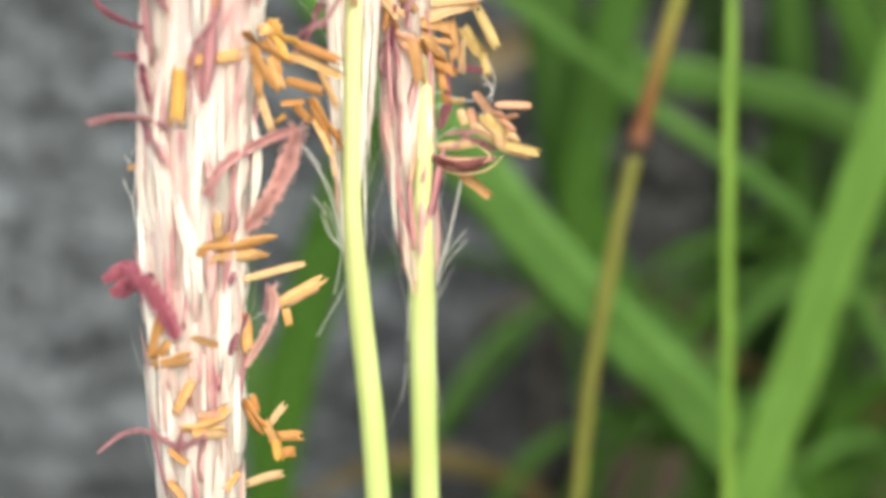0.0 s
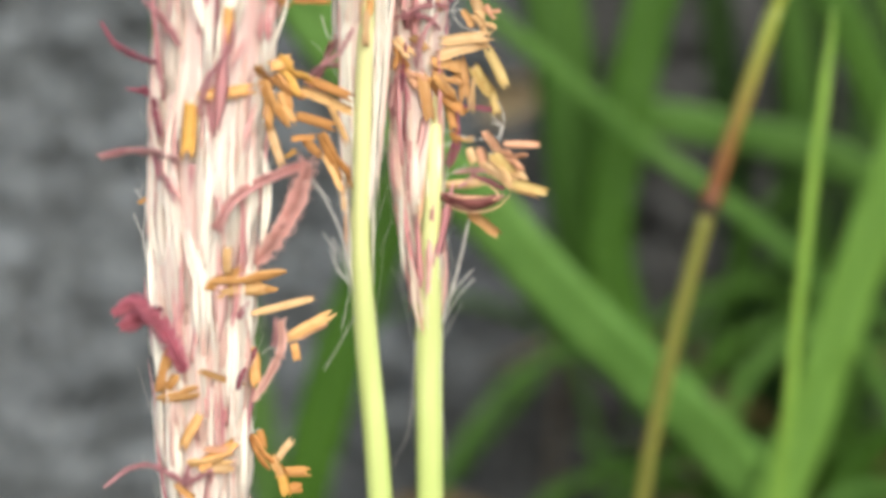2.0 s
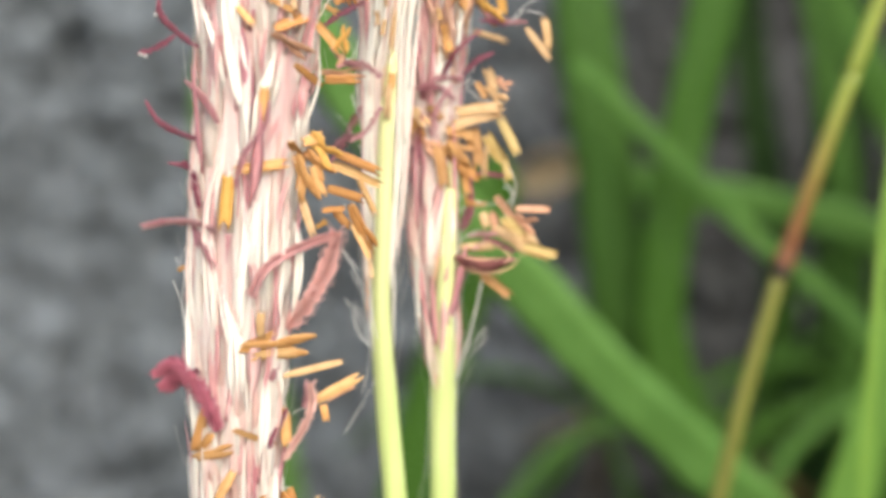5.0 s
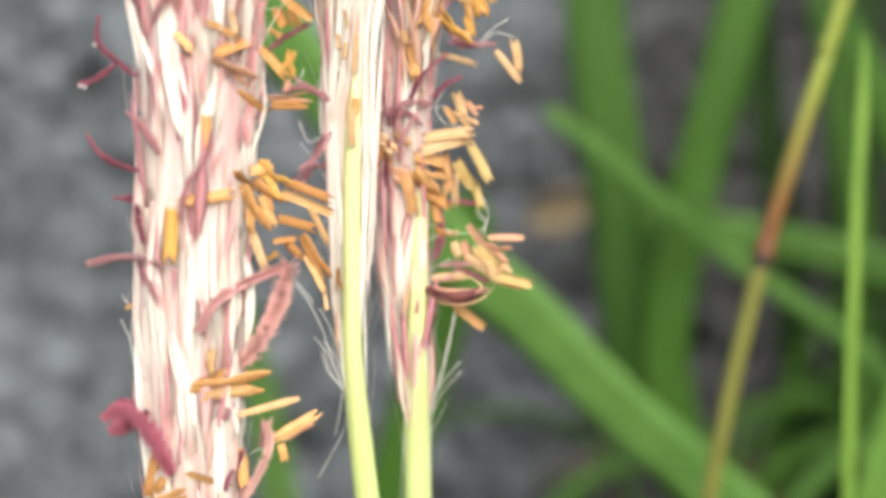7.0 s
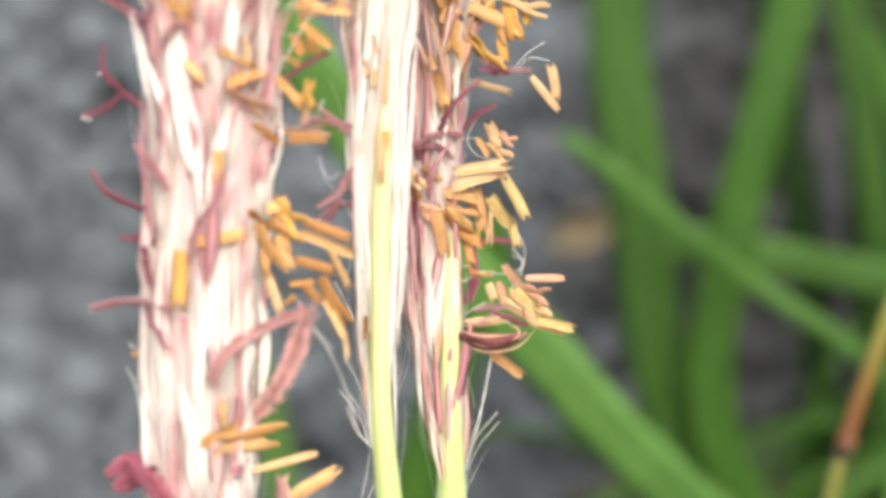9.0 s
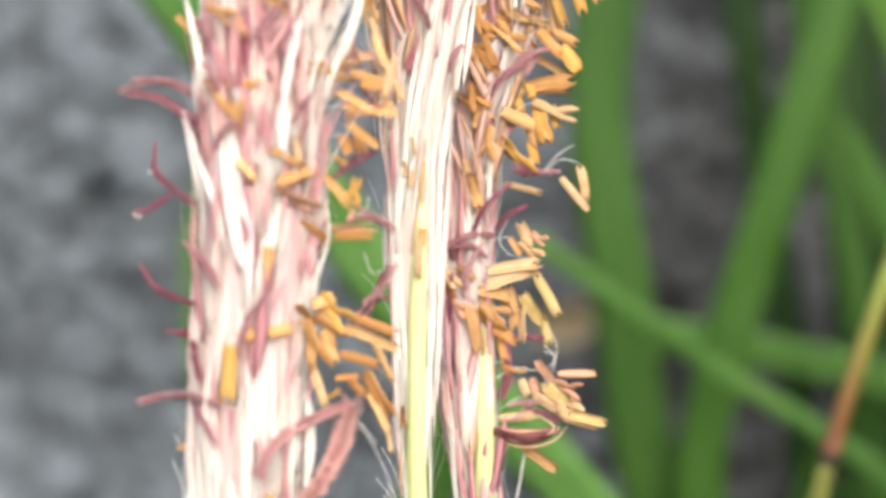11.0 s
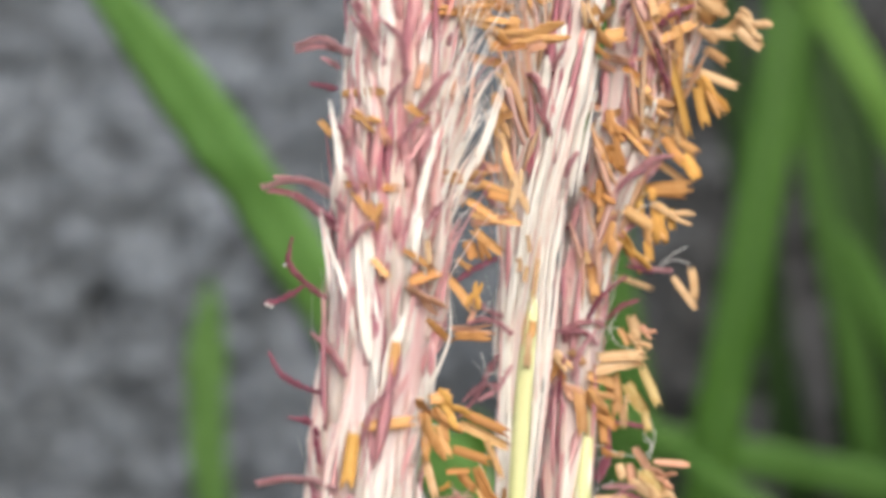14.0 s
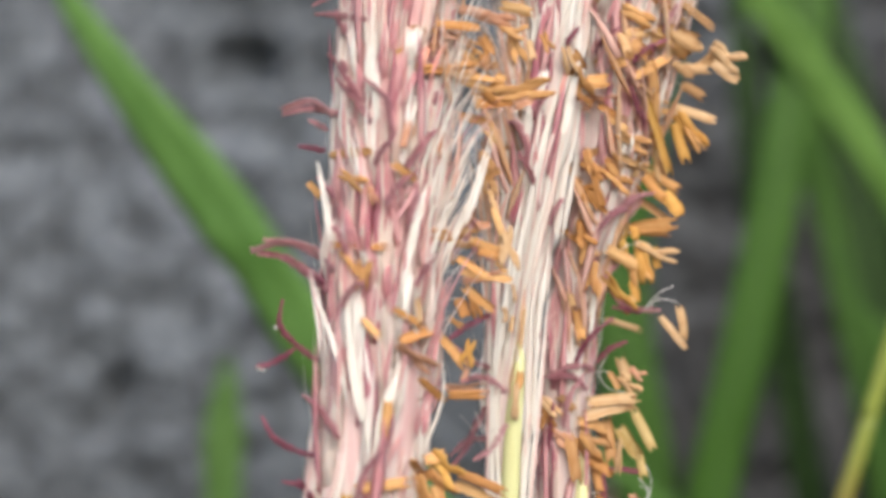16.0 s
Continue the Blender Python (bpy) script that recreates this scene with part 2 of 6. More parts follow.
ROCK, SOIL = rock_material(), soil_material()


# ---- mesh helpers ----
def build(name, verts, faces, material, parent=None, label="", smooth=True):
    me = bpy.data.meshes.new(name)
    me.from_pydata([tuple(v) for v in verts], [], faces)
    me.materials.append(material)
    if smooth:
        me.polygons.foreach_set("use_smooth", [True] * len(me.polygons))
    me.update()
    ob = new(name, me)
    if parent:
        ob.parent = parent
    if label:
        ob["label"] = label
    return ob


def spline(pts, steps):
    """Points along a smooth curve through pts, however unevenly they are spaced."""
    p = [Vector(q) for q in pts]
    n = len(p)
    u = [0.0]
    for a, b in zip(p, p[1:]):
        u.append(u[-1] + max(1e-9, (b - a).length))
    slope = [(b - a) / (ub - ua) for a, b, ua, ub in zip(p, p[1:], u, u[1:])]
    tang = [slope[0]]
    for i in range(1, n - 1):
        h0, h1 = u[i] - u[i - 1], u[i + 1] - u[i]
        tang.append((slope[i - 1] * h1 + slope[i] * h0) / (h0 + h1))
    tang.append(slope[-1])
    out = []
    for i in range(n - 1):
        h = u[i + 1] - u[i]
        for k in range(steps):
            t = k / steps
            a = 2 * t ** 3 - 3 * t * t + 1
            out.append(p[i] * a + tang[i] * (h * (t ** 3 - 2 * t * t + t)) + p[i + 1] * (1 - a) + tang[i + 1] * (h * (t ** 3 - t * t)))
    out.append(p[-1])
    return out


def tube(verts, faces, path, radii, sides=6, flat=1.0):
    """Adds a closed tube along path to verts and faces."""
    n0 = len(verts)
    side = None
    for i, q in enumerate(path):
        d = (path[min(i + 1, len(path) - 1)] - path[max(i - 1, 0)]).normalized()
        if side is None:
            side = d.cross(Vector((0, 1, 0)))
            if side.length < 1e-3:
                side = d.cross(Vector((1, 0, 0)))
        side = (side - d * side.dot(d)).normalized()
        up = side.cross(d)
        for k in range(sides):
            a = 2 * math.pi * k / sides
            verts.append(q + (side * math.cos(a) + up * (math.sin(a) * flat)) * radii[i])
    n = len(path)
    for i in range(n - 1):
        for k in range(sides):
            a, b = n0 + i * sides + k, n0 + i * sides + (k + 1) % sides
            faces.append((a, b, b + sides, a + sides))
    faces.append(tuple(n0 + k for k in reversed(range(sides))))
    faces.append(tuple(n0 + (n - 1) * sides + k for k in range(sides)))


MM = 0.001
FAR = 1.25


def far(q):
    """Moves a point of the background out along its line from the eye."""
    return EYE + (Vector(q) - EYE) * FAR


rng = random.Random(11)


# ---- the rock face and the ground ----
def rock_face():
    nx, nz, w, h, foot = 320, 270, 1.9, 1.16, -0.05
    verts, faces = [], []
    for j in range(nz + 1):
        for i in range(nx + 1):
            u, v = 2 * i / nx - 1, 2 * j / nz - 1
            x, z = w / 2 * (0.34 * u + 0.66 * u ** 3), foot + h / 2 + h / 2 * (0.45 * v + 0.55 * v ** 3)
            q = Vector((x, 0.0, z)) * 0.8
            y = 0.41 + 0.22 * max(0.0, 0.46 - z) + 0.34 * abs(u) ** 5 + 0.3 * max(0.0, v) ** 7
            y += 0.020 * noise.noise(q * 7) + 0.006 * noise.noise(q * 26) + 0.005 * noise.noise(q * 70) + 0.005 * noise.noise(q * 150)
            pit = noise.noise(q * 33 + Vector((7.3, 0, 2.1)))
            y += 0.07 * max(0.0, pit - 0.40)
            verts.append((x, y, z))
    row = nx + 1
    for j in range(nz):
        for i in range(nx):
            a = j * row + i
            faces.append((a, a + 1, a + 1 + row, a + row))
    n = len(verts)
    verts += [(-w / 2, 1.15, foot), (w / 2, 1.15, foot), (w / 2, 1.12, foot + h), (-w / 2, 1.12, foot + h)]
    top = [nz * row + i for i in range(row)]
    faces.append((*reversed(range(row)), n, n + 1))
    faces.append((*top, n + 2, n + 3))
    faces.append((*[j * row for j in range(nz + 1)], n + 3, n))
    faces.append((*[j * row + nx for j in reversed(range(nz + 1))], n + 1, n + 2))
    faces.append((n + 1, n, n + 3, n + 2))
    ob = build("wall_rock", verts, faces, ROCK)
    tagged(ob, "rough grey pitted rock face behind the grass", "rock", kind="structure")


def ground_sheet():
    rings = [0, 0.1, 0.2, 0.35, 0.5, 0.8, 1.2, 2, 4, 10, 40, 150, 600]
    verts, faces = [(0, 0, 0)], []
    m = 48
    for r in rings[1:]:
        for k in range(m):
            a = 2 * math.pi * k / m
            x, y = r * math.cos(a), r * math.sin(a)
            verts.append((x, y, 0.012 * noise.noise(Vector((x * 9, y * 9, 0))) if r < 5 else 0))
    for k in range(m):
        faces.append((0, 1 + k, 1 + (k + 1) % m))
    for i in range(len(rings) - 2):
        for k in range(m):
            a, b = 1 + i * m + k, 1 + i * m + (k + 1) % m
            faces.append((a, a + m, b + m, b))
    tagged(build("ground", verts, faces, SOIL), "dark bare soil under the grass", "ground", kind="structure")


rock_face()
ground_sheet()


# ---- grass blades ----
def plant(name, label, x, y, group=""):
    root = tagged(new(name), label, "grass", group)
    root.matrix_basis = Matrix.Translation(far((x, y, 0)) * Vector((1, 1, 0)))
    return root


def grass_blade(root, path, width, material, label="", fold=0.10, tip=0.0, steps=8, name="leaf_blade"):
    """A folded leaf blade along path, from its upper end down to the ground; its upper end is pointed when tip is set."""
    pts = [far(q) for q in path]
    pts[-1].z = min(pts[-1].z, -0.005) if path[-1][2] <= 0 else pts[-1].z
    pts = spline(pts, steps)
    width *= FAR
    home = root.matrix_basis.translation if root else Vector((0, 0, 0))
    verts, faces = [], []
    n = len(pts)
    wave = rng.uniform(0, 40)
    for i, q in enumerate(pts):
        d = (pts[min(i + 1, n - 1)] - pts[max(i - 1, 0)]).normalized()
        side = d.cross(Vector((0.12, 1, 0.1))).normalized()
        up = side.cross(d)
        roll = 0.35 * noise.noise(Vector((wave, i * 2.2 / steps, 0)))
        side, up = side * math.cos(roll) + up * math.sin(roll), up * math.cos(roll) - side * math.sin(roll)
        t = i / (n - 1)
        w = width * 0.5 * (min(1.0, (t / tip) ** 0.6 + 0.04) if tip else 1.0) * (1 - 0.35 * max(0.0, t - 0.75) / 0.25)
        w *= 1 + 0.06 * noise.noise(q * 60)
        th = 0.00022
        for s, lift in ((-1, fold), (-0.5, fold * 0.4), (-0.1, fold * 0.03), (0, 0), (0.1, fold * 0.03), (0.5, fold * 0.4), (1, fold)):
            verts.append(q + side * (w * s) - up * (w * lift) - home)
        for s, lift in ((1, fold), (0.5, fold * 0.42), (0, 0.0), (-0.5, fold * 0.42), (-1, fold)):
            verts.append(q + side * (w * s * 0.98) - up * (w * lift - th) - home)
    m = 12
    for i in range(n - 1):
        for k in range(m):
            a, b = i * m + k, i * m + (k + 1) % m
            faces.append((a, b, b + m, a + m))
    faces.append(tuple(reversed(range(m))))
    faces.append(tuple((n - 1) * m + k for k in range(m)))
    ob = build(name, verts, faces, material, root, label)
    if width > 0.0036:
        verts, faces = [], []
        path = [q - home + Vector((0, -0.0003, 0)) for q in pts]
        tube(verts, faces, path, [0.0002 * min(1, 0.15 + 3 * i / n) for i in range(n)], 5)
        build("midrib", verts, faces, LEAF_PALE, ob, "pale midrib")
    return ob


broad = plant("grass_plant", "broad-leaved green grass plant before the rock", 0.08, 0.11)
back = plant("grass_plant", "shaded dark green grass plant close to the rock", 0.06, 0.14)
arching = plant("grass_plant", "single long arching green grass blade behind the spikes", 0.11, 0.12)
lone = plant("grass_shoot", "single upright green grass blade before the rock", -0.03, 0.13)
slim = plant("grass_shoot", "slender light green grass blade that arches before the rock", 0.12, 0.13)
tall = plant("grass_shoot", "tall green grass blade that sways before the rock", 0.05, 0.13)
leaning = plant("grass_shoot", "light green grass blade that leans out before the rock", 0.12, 0.13)
straight = plant("grass_shoot", "straight green grass blade that rises behind the pale stalks", -0.008, 0.11)
GREEN = "broad mid-green grass blade with a pale midrib"
DARKG = "dark green grass blade in the shade"
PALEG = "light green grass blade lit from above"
grass_blade(arching, [(-0.066, 0.078, 0.562), (-0.050, 0.075, 0.540), (-0.040, 0.075, 0.5275), (-0.030, 0.075, 0.5145), (-0.0175, 0.075, 0.4965), (-0.0035, 0.075, 0.477), (0.0099, 0.075, 0.4638), (0.0182, 0.075, 0.4543), (0.031, 0.075, 0.4415), (0.0441, 0.076, 0.4289), (0.070, 0.085, 0.395), (0.10, 0.10, 0.25), (0.11, 0.12, 0.0)], 0.0090, LEAF_PALE, "long arching mid-green grass blade behind the spikes", fold=0.04, tip=0.16)
grass_blade(straight, [(0.0014, 0.095, 0.4819), (0.0004, 0.095, 0.4757), (-0.0025, 0.095, 0.4648), (-0.0052, 0.095, 0.4548), (-0.008, 0.095, 0.4456), (-0.0107, 0.095, 0.4354), (-0.0227, 0.1, 0.35), (-0.0247, 0.11, 0.0)], 0.0084, LEAF, GREEN, tip=0.12)
grass_blade(lone, [(-0.0483, 0.135, 0.503), (-0.0489, 0.135, 0.4815), (-0.0478, 0.135, 0.4638), (-0.041, 0.135, 0.44), (-0.035, 0.135, 0.40), (-0.03, 0.13, 0.0)], 0.0074, LEAF_SOFT, GREEN, tip=0.12)
grass_blade(back, [(0.036, 0.13, 0.62), (0.0300, 0.125, 0.5629), (0.0233, 0.125, 0.5142), (0.0278, 0.125, 0.4795), (0.0330, 0.125, 0.4470), (0.039, 0.125, 0.431), (0.055, 0.125, 0.4115), (0.0875, 0.125, 0.369), (0.09, 0.13, 0.30), (0.09, 0.13, 0.0)], 0.0108, LEAF_DARK, DARKG)
grass_blade(tall, [(0.072, 0.12, 0.60), (0.0600, 0.116, 0.545), (0.0493, 0.115, 0.5034), (0.0411, 0.115, 0.4734), (0.0375, 0.115, 0.4500), (0.041, 0.115, 0.433), (0.053, 0.115, 0.4155), (0.084, 0.115, 0.374), (0.09, 0.12, 0.30), (0.09, 0.13, 0.0)], 0.0083, LEAF, GREEN)
grass_blade(slim, [(0.0135, 0.105, 0.4945), (0.0175, 0.105, 0.4913), (0.0396, 0.105, 0.4727), (0.0691, 0.105, 0.4501), (0.10, 0.11, 0.40), (0.12, 0.13, 0.0)], 0.0031, LEAF_PALE, PALEG, tip=0.1)
grass_blade(back, [(0.028, 0.146, 0.4738), (0.0441, 0.145, 0.4707), (0.0625, 0.145, 0.4675), (0.0808, 0.145, 0.4630), (0.12, 0.15, 0.43), (0.15, 0.16, 0.0)], 0.0072, LEAF_PALE, GREEN, tip=0.1)
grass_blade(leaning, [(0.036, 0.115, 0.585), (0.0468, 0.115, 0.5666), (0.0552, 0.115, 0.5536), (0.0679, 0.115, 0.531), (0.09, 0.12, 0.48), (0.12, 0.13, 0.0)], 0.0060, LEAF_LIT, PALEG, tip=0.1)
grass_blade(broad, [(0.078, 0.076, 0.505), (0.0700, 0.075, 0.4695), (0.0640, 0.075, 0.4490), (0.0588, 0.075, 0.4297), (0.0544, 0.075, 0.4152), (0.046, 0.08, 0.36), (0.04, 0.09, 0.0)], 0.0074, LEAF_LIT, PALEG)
grass_blade(back, [(0.058, 0.157, 0.60), (0.0613, 0.155, 0.5647), (0.0688, 0.155, 0.525), (0.0799, 0.155, 0.4636), (0.085, 0.16, 0.36), (0.08, 0.16, 0.0)], 0.0062, LEAF_DARK, DARKG)
grass_blade(broad, [(0.064, 0.117, 0.512), (0.0742, 0.115, 0.4893), (0.0833, 0.115, 0.471), (0.095, 0.12, 0.42), (0.11, 0.13, 0.0)], 0.0062, LEAF, GREEN, tip=0.15)
grass_blade(back, [(0.0387, 0.175, 0.4238), (0.033, 0.175, 0.4166), (0.0257, 0.175, 0.407), (0.0176, 0.175, 0.3972), (0.01, 0.175, 0.3879), (-0.022, 0.178, 0.345), (-0.03, 0.18, 0.0)], 0.0036, LEAF, GREEN, tip=0.25)


low = plant("grass_tuft", "low tuft of thin arching green blades at the rock", 0.07, 0.15, "tufts at the rock")
grass_blade(low, [(0.0491, 0.16, 0.4215), (0.056, 0.16, 0.4288), (0.0654, 0.16, 0.4324), (0.0749, 0.16, 0.4329), (0.0869, 0.16, 0.4029), (0.0899, 0.16, 0.0)], 0.0032, LEAF, tip=0.25)
grass_blade(low, [(0.0547, 0.15, 0.4133), (0.0626, 0.15, 0.4205), (0.0716, 0.15, 0.4264), (0.0796, 0.15, 0.4287), (0.0916, 0.15, 0.3987), (0.0946, 0.15, 0.0)], 0.0036, LEAF, tip=0.25)
grass_blade(low, [(0.0327, 0.14, 0.4073), (0.0419, 0.14, 0.4024), (0.0511, 0.14, 0.3981), (0.0604, 0.14, 0.3949), (0.0724, 0.14, 0.3649), (0.0754, 0.14, 0.0)], 0.0026, LEAF_PALE, tip=0.25)
grass_blade(low, [(0.0378, 0.16, 0.3919), (0.0293, 0.16, 0.3861), (0.022, 0.16, 0.3757), (0.01, 0.16, 0.3457), (0.007, 0.16, 0.0)], 0.0040, LEAF, tip=0.25)
grass_blade(low, [(0.1005, 0.17, 0.457), (0.0873, 0.17, 0.4528), (0.079, 0.17, 0.4496), (0.067, 0.17, 0.4196), (0.064, 0.17, 0.0)], 0.0028, LEAF, tip=0.25)
grass_blade(low, [(0.0942, 0.13, 0.4043), (0.0871, 0.13, 0.3974), (0.0809, 0.13, 0.3891), (0.0689, 0.13, 0.3591), (0.0659, 0.13, 0.0)], 0.0040, LEAF, tip=0.25)
grass_blade(low, [(0.0999, 0.15, 0.419), (0.0899, 0.15, 0.4142), (0.081, 0.15, 0.4045), (0.069, 0.15, 0.3745), (0.066, 0.15, 0.0)], 0.0034, LEAF, tip=0.25)
grass_blade(back, [(-0.118, 0.20, 0.383), (-0.108, 0.20, 0.366), (-0.101, 0.20, 0.348), (-0.095, 0.20, 0.30), (-0.09, 0.19, 0.0)], 0.006, LEAF, GREEN, tip=0.15)


# added blades whose very dark green stands for shaded gaps in the grass
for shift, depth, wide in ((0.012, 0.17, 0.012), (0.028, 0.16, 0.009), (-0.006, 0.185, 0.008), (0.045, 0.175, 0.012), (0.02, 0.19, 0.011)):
    grass_blade(back, [(0.060 + shift, depth, 0.60 - shift), (0.066 + shift, depth, 0.54), (0.072 + shift * 0.8, depth, 0.49), (0.078 + shift * 0.5, depth, 0.44), (0.08 + shift * 0.4, depth, 0.36), (0.08, 0.16, 0.0)], wide, LEAF_SHADOW, DARKG, tip=0.2)


def undergrowth():
    """Tufts of thin arching blades at the foot of the rock."""
    for c in range(7):
        xc, yc = 0.052 + 0.018 * c, rng.uniform(0.12, 0.19)
        root = plant("grass_tuft", "tuft of thin arching green blades with withered ones", xc, yc, "tufts at the rock")
        for i in range(11):
            x0, y0 = xc + rng.uniform(-0.015, 0.015), yc + rng.uniform(-0.03, 0.03)
            top = rng.uniform(0.35, 0.445) + 0.22 * (x0 - 0.09)
            side = rng.choice((-1, 1))
            span, droop = rng.uniform(0.03, 0.085), rng.uniform(0.008, 0.05)
            q = [(x0 + side * span, y0 - 0.01, top - droop), (x0 + side * span * 0.6, y0 - 0.006, top - droop * 0.2), (x0 + side * span * 0.25, y0, top - 0.012), (x0, y0, top - 0.07), (xc, yc, 0.0)]
            if i < 9:
                grass_blade(root, q, rng.uniform(0.0016, 0.0042), rng.choice((LEAF, LEAF, LEAF_DARK, LEAF_PALE)), tip=0.4, steps=6)
            else:
                q = [(a, b + 0.03, z - 0.03) for a, b, z in q[:4]] + [(xc, yc, 0.0)]
                grass_blade(root, q, rng.uniform(0.003, 0.006), LEAF_DRY, "withered brown blade", tip=0.3, steps=6)


def shadow_bank():
    """Dark earth added against the rock's foot, to give the shadow behind the grass."""
    verts, faces = [], []
    nx, ny = 130, 34
    for j in range(ny + 1):
        for i in range(nx + 1):
            u, v = i / nx, j / ny
            x, y = -0.8 + 2.0 * u, 0.17 + 0.36 * v + 0.06 * noise.noise(Vector((u * 9, 3.0, 0))) * (1 - v)
            rise = 1 / (1 + math.exp(-(x - 0.02) * 26)) / (1 + math.exp((x - 0.62) * 14))
            z = (0.05 + 0.33 * rise) * v ** 0.55 - 0.03
            q = Vector((x, y, 0))
            z += v * (0.03 * noise.noise(q * 14) + 0.014 * noise.noise(q * 45) + 0.006 * noise.noise(q * 110))
            verts.append((x, y, z if 0 < i < nx else -0.02))
    row = nx + 1
    for j in range(ny):
        for i in range(nx):
            a = j * row + i
            faces.append((a, a + 1, a + 1 + row, a + row))
    tagged(build("ground_bank", verts, faces, SOIL), "added bank of dark earth that stands for shadow at the rock's foot", "ground", kind="structure")


def dry_leaf():
    """A small tan leaf, curled, on a thin dead stalk."""
    root = tagged(new("dry_leaf"), "small curled tan dry leaf on a thin stalk", "leaf")
    root.matrix_basis = Matrix.Translation((0.036, 0.33, 0.0))
    verts, faces = [], []
    n, m = 14, 8
    for i in range(n + 1):
        t = i / n
        w = 0.0068 * math.sin(math.pi * min(1, 0.1 + 0.88 * t)) ** 0.8 + 0.0003
        for back_side in (0, 1):
            for k in range(m + 1):
                s = (k / m * 2 - 1) * (1 - 2 * back_side)
                verts.append((-0.0135 + 0.023 * t, 0.003 * math.cos(3 * s) + 0.0005 * back_side + 0.002 * math.sin(5 * t), 0.4535 + w * s + 0.006 * t))
    q = 2 * (m + 1)
    for i in range(n):
        for k in range(q):
            a, b = i * q + k, i * q + (k + 1) % q
            faces.append((a, b, b + q, a + q))
    faces += [tuple(reversed(range(q))), tuple(n * q + k for k in range(q))]
    build("leaf_blade", verts, faces, LEAF_TAN, root)
    verts, faces = [], []
    path = spline([(0.0095, 0.002, 0.4595), (0.013, 0.003, 0.44), (0.012, 0.002, 0.30), (0.0, 0.0, -0.01)], 6)
    tube(verts, faces, path, [0.0006] * len(path), 6)
    build("stalk", verts, faces, LEAF_DRY, root)


shadow_bank()
dry_leaf()
undergrowth()


# ---- flower spikes ----
class Spike:
    """A flower spike: its axis and half width by height, in millimetres round the point (0, depth, 500)."""

    def __init__(self, depth, axis, label):
        self.depth, self.axis = depth, axis
        self.root = tagged(new("flower_spike"), label, "flower spike", "flower spikes")
        foot = self.centre(-500)[0]
        self.foot = Vector((foot * MM, 0, -0.5))
        self.root.matrix_basis = pose(self.foot.x, depth, 0)

    def centre(self, z):
        a = self.axis
        if z <= a[0][0]:
            return a[0][1], a[0][2]
        for (z0, c0, r0), (z1, c1, r1) in zip(a, a[1:]):
            if z <= z1:
                t = (z - z0) / (z1 - z0)
                return c0 + (c1 - c0) * t, r0 + (r1 - r0) * t
        return a[-1][1], a[-1][2]

    def at(self, x, y, z):
        """From millimetres round the spike's middle to its own space, whose zero is its foot."""
        return Vector((x * MM, y * MM, z * MM)) - self.foot

    def front(self, x, z, lift=0.35):
        c, r = self.centre(z)
        d = x - c
        y = -math.sqrt(max(0.0, r * r - d * d)) * 0.95
        return self.at(x, y - lift, z)


def culm(s, pts, label):
    """The stalk, from the ground up to where the hairs hide it."""
    path = spline([s.at(x, y, z) for x, y, z, r in pts], 6)
    rad = [a[3] + (b[3] - a[3]) * k / 6 for a, b in zip(pts, pts[1:]) for k in range(6)] + [pts[-1][3]]
    verts, faces = [], []
    tube(verts, faces, path, [r * MM for r in rad], 14)
    build("culm", verts, faces, STEM, s.root, label)


def core(s, z0, z1, share, material, taper=6):
    path, rad = [], []
    n = 40
    for i in range(n + 1):
        z = z0 + (z1 - z0) * i / n
        c, r = s.centre(z)
        path.append(s.at(c, 0.1 * r, z))
        t = i / n
        rad.append(r * share * MM * min(1, taper * t + 0.05, taper * (1 - t) + 0.05) * (1 + 0.06 * noise.noise(Vector((z * 0.6, 0, 0)))))
    verts, faces = [], []
    tube(verts, faces, path, rad, 16)
    build("rachis", verts, faces, material, s.root)


def hairs(s, z0, z1, count, material, wide=(0.10, 0.34), flare=0.10, gap=None, name="silky_hairs", lift=0.0):
    """Long silky hairs that rise close along the spike."""
    verts, faces = [], []
    for i in range(count):
        if i % 5 == 0:
            # a new tuft: its hairs start together and part towards their tips
            tuft = rng.uniform(z0, z1), rng.uniform(0, 2 * math.pi), rng.uniform(6.5, 11.5), rng.uniform(0.84, 1.03) + (rng.random() < 0.06) * rng.uniform(0.03, flare * 1.4), rng.uniform(-0.13, 0.13)
        zs = tuft[0] + rng.uniform(-0.9, 0.9)
        a = tuft[1] + rng.uniform(-0.07, 0.07)
        length = tuft[2] + rng.uniform(-1.2, 1.4)
        out = tuft[3] + lift + rng.uniform(-0.03, 0.03)
        turn = tuft[4] + rng.uniform(-0.09, 0.09)
        w = rng.uniform(*wide) * (0.45 if rng.random() < 0.5 else 1)
        wave = rng.uniform(0, 6.28)
        path, rad = [], []
        for k in range(8):
            t = k / 7
            z = zs + length * t
            c, r = s.centre(z)
            q = r * (0.55 + (out - 0.55) * min(1, t * 2.1) ** 0.8) + 0.10 * math.sin(wave + 5 * t)
            b = a + turn * t
            if gap and gap[0] < z < gap[1]:
                # the hairs part before the green stalk
                d = (b + math.pi / 2 + math.pi) % (2 * math.pi) - math.pi
                part = 0.5 * min(1, (gap[1] - z) / 9)
                if abs(d) < part:
                    b += math.copysign(part - abs(d), d)
            path.append(s.at(c + q * math.cos(b), q * math.sin(b) * 0.95, z))
            rad.append(w * MM * (0.5 + 0.5 * min(1, 3 * t)) * (1 if t < 0.6 else max(0.12, 1 - (t - 0.6) / 0.42)))
        tube(verts, faces, path, rad, 6, 0.42)
    tagged(build(name, verts, faces, material, s.root, "dense silky cream-white hairs"), kind="stuff")


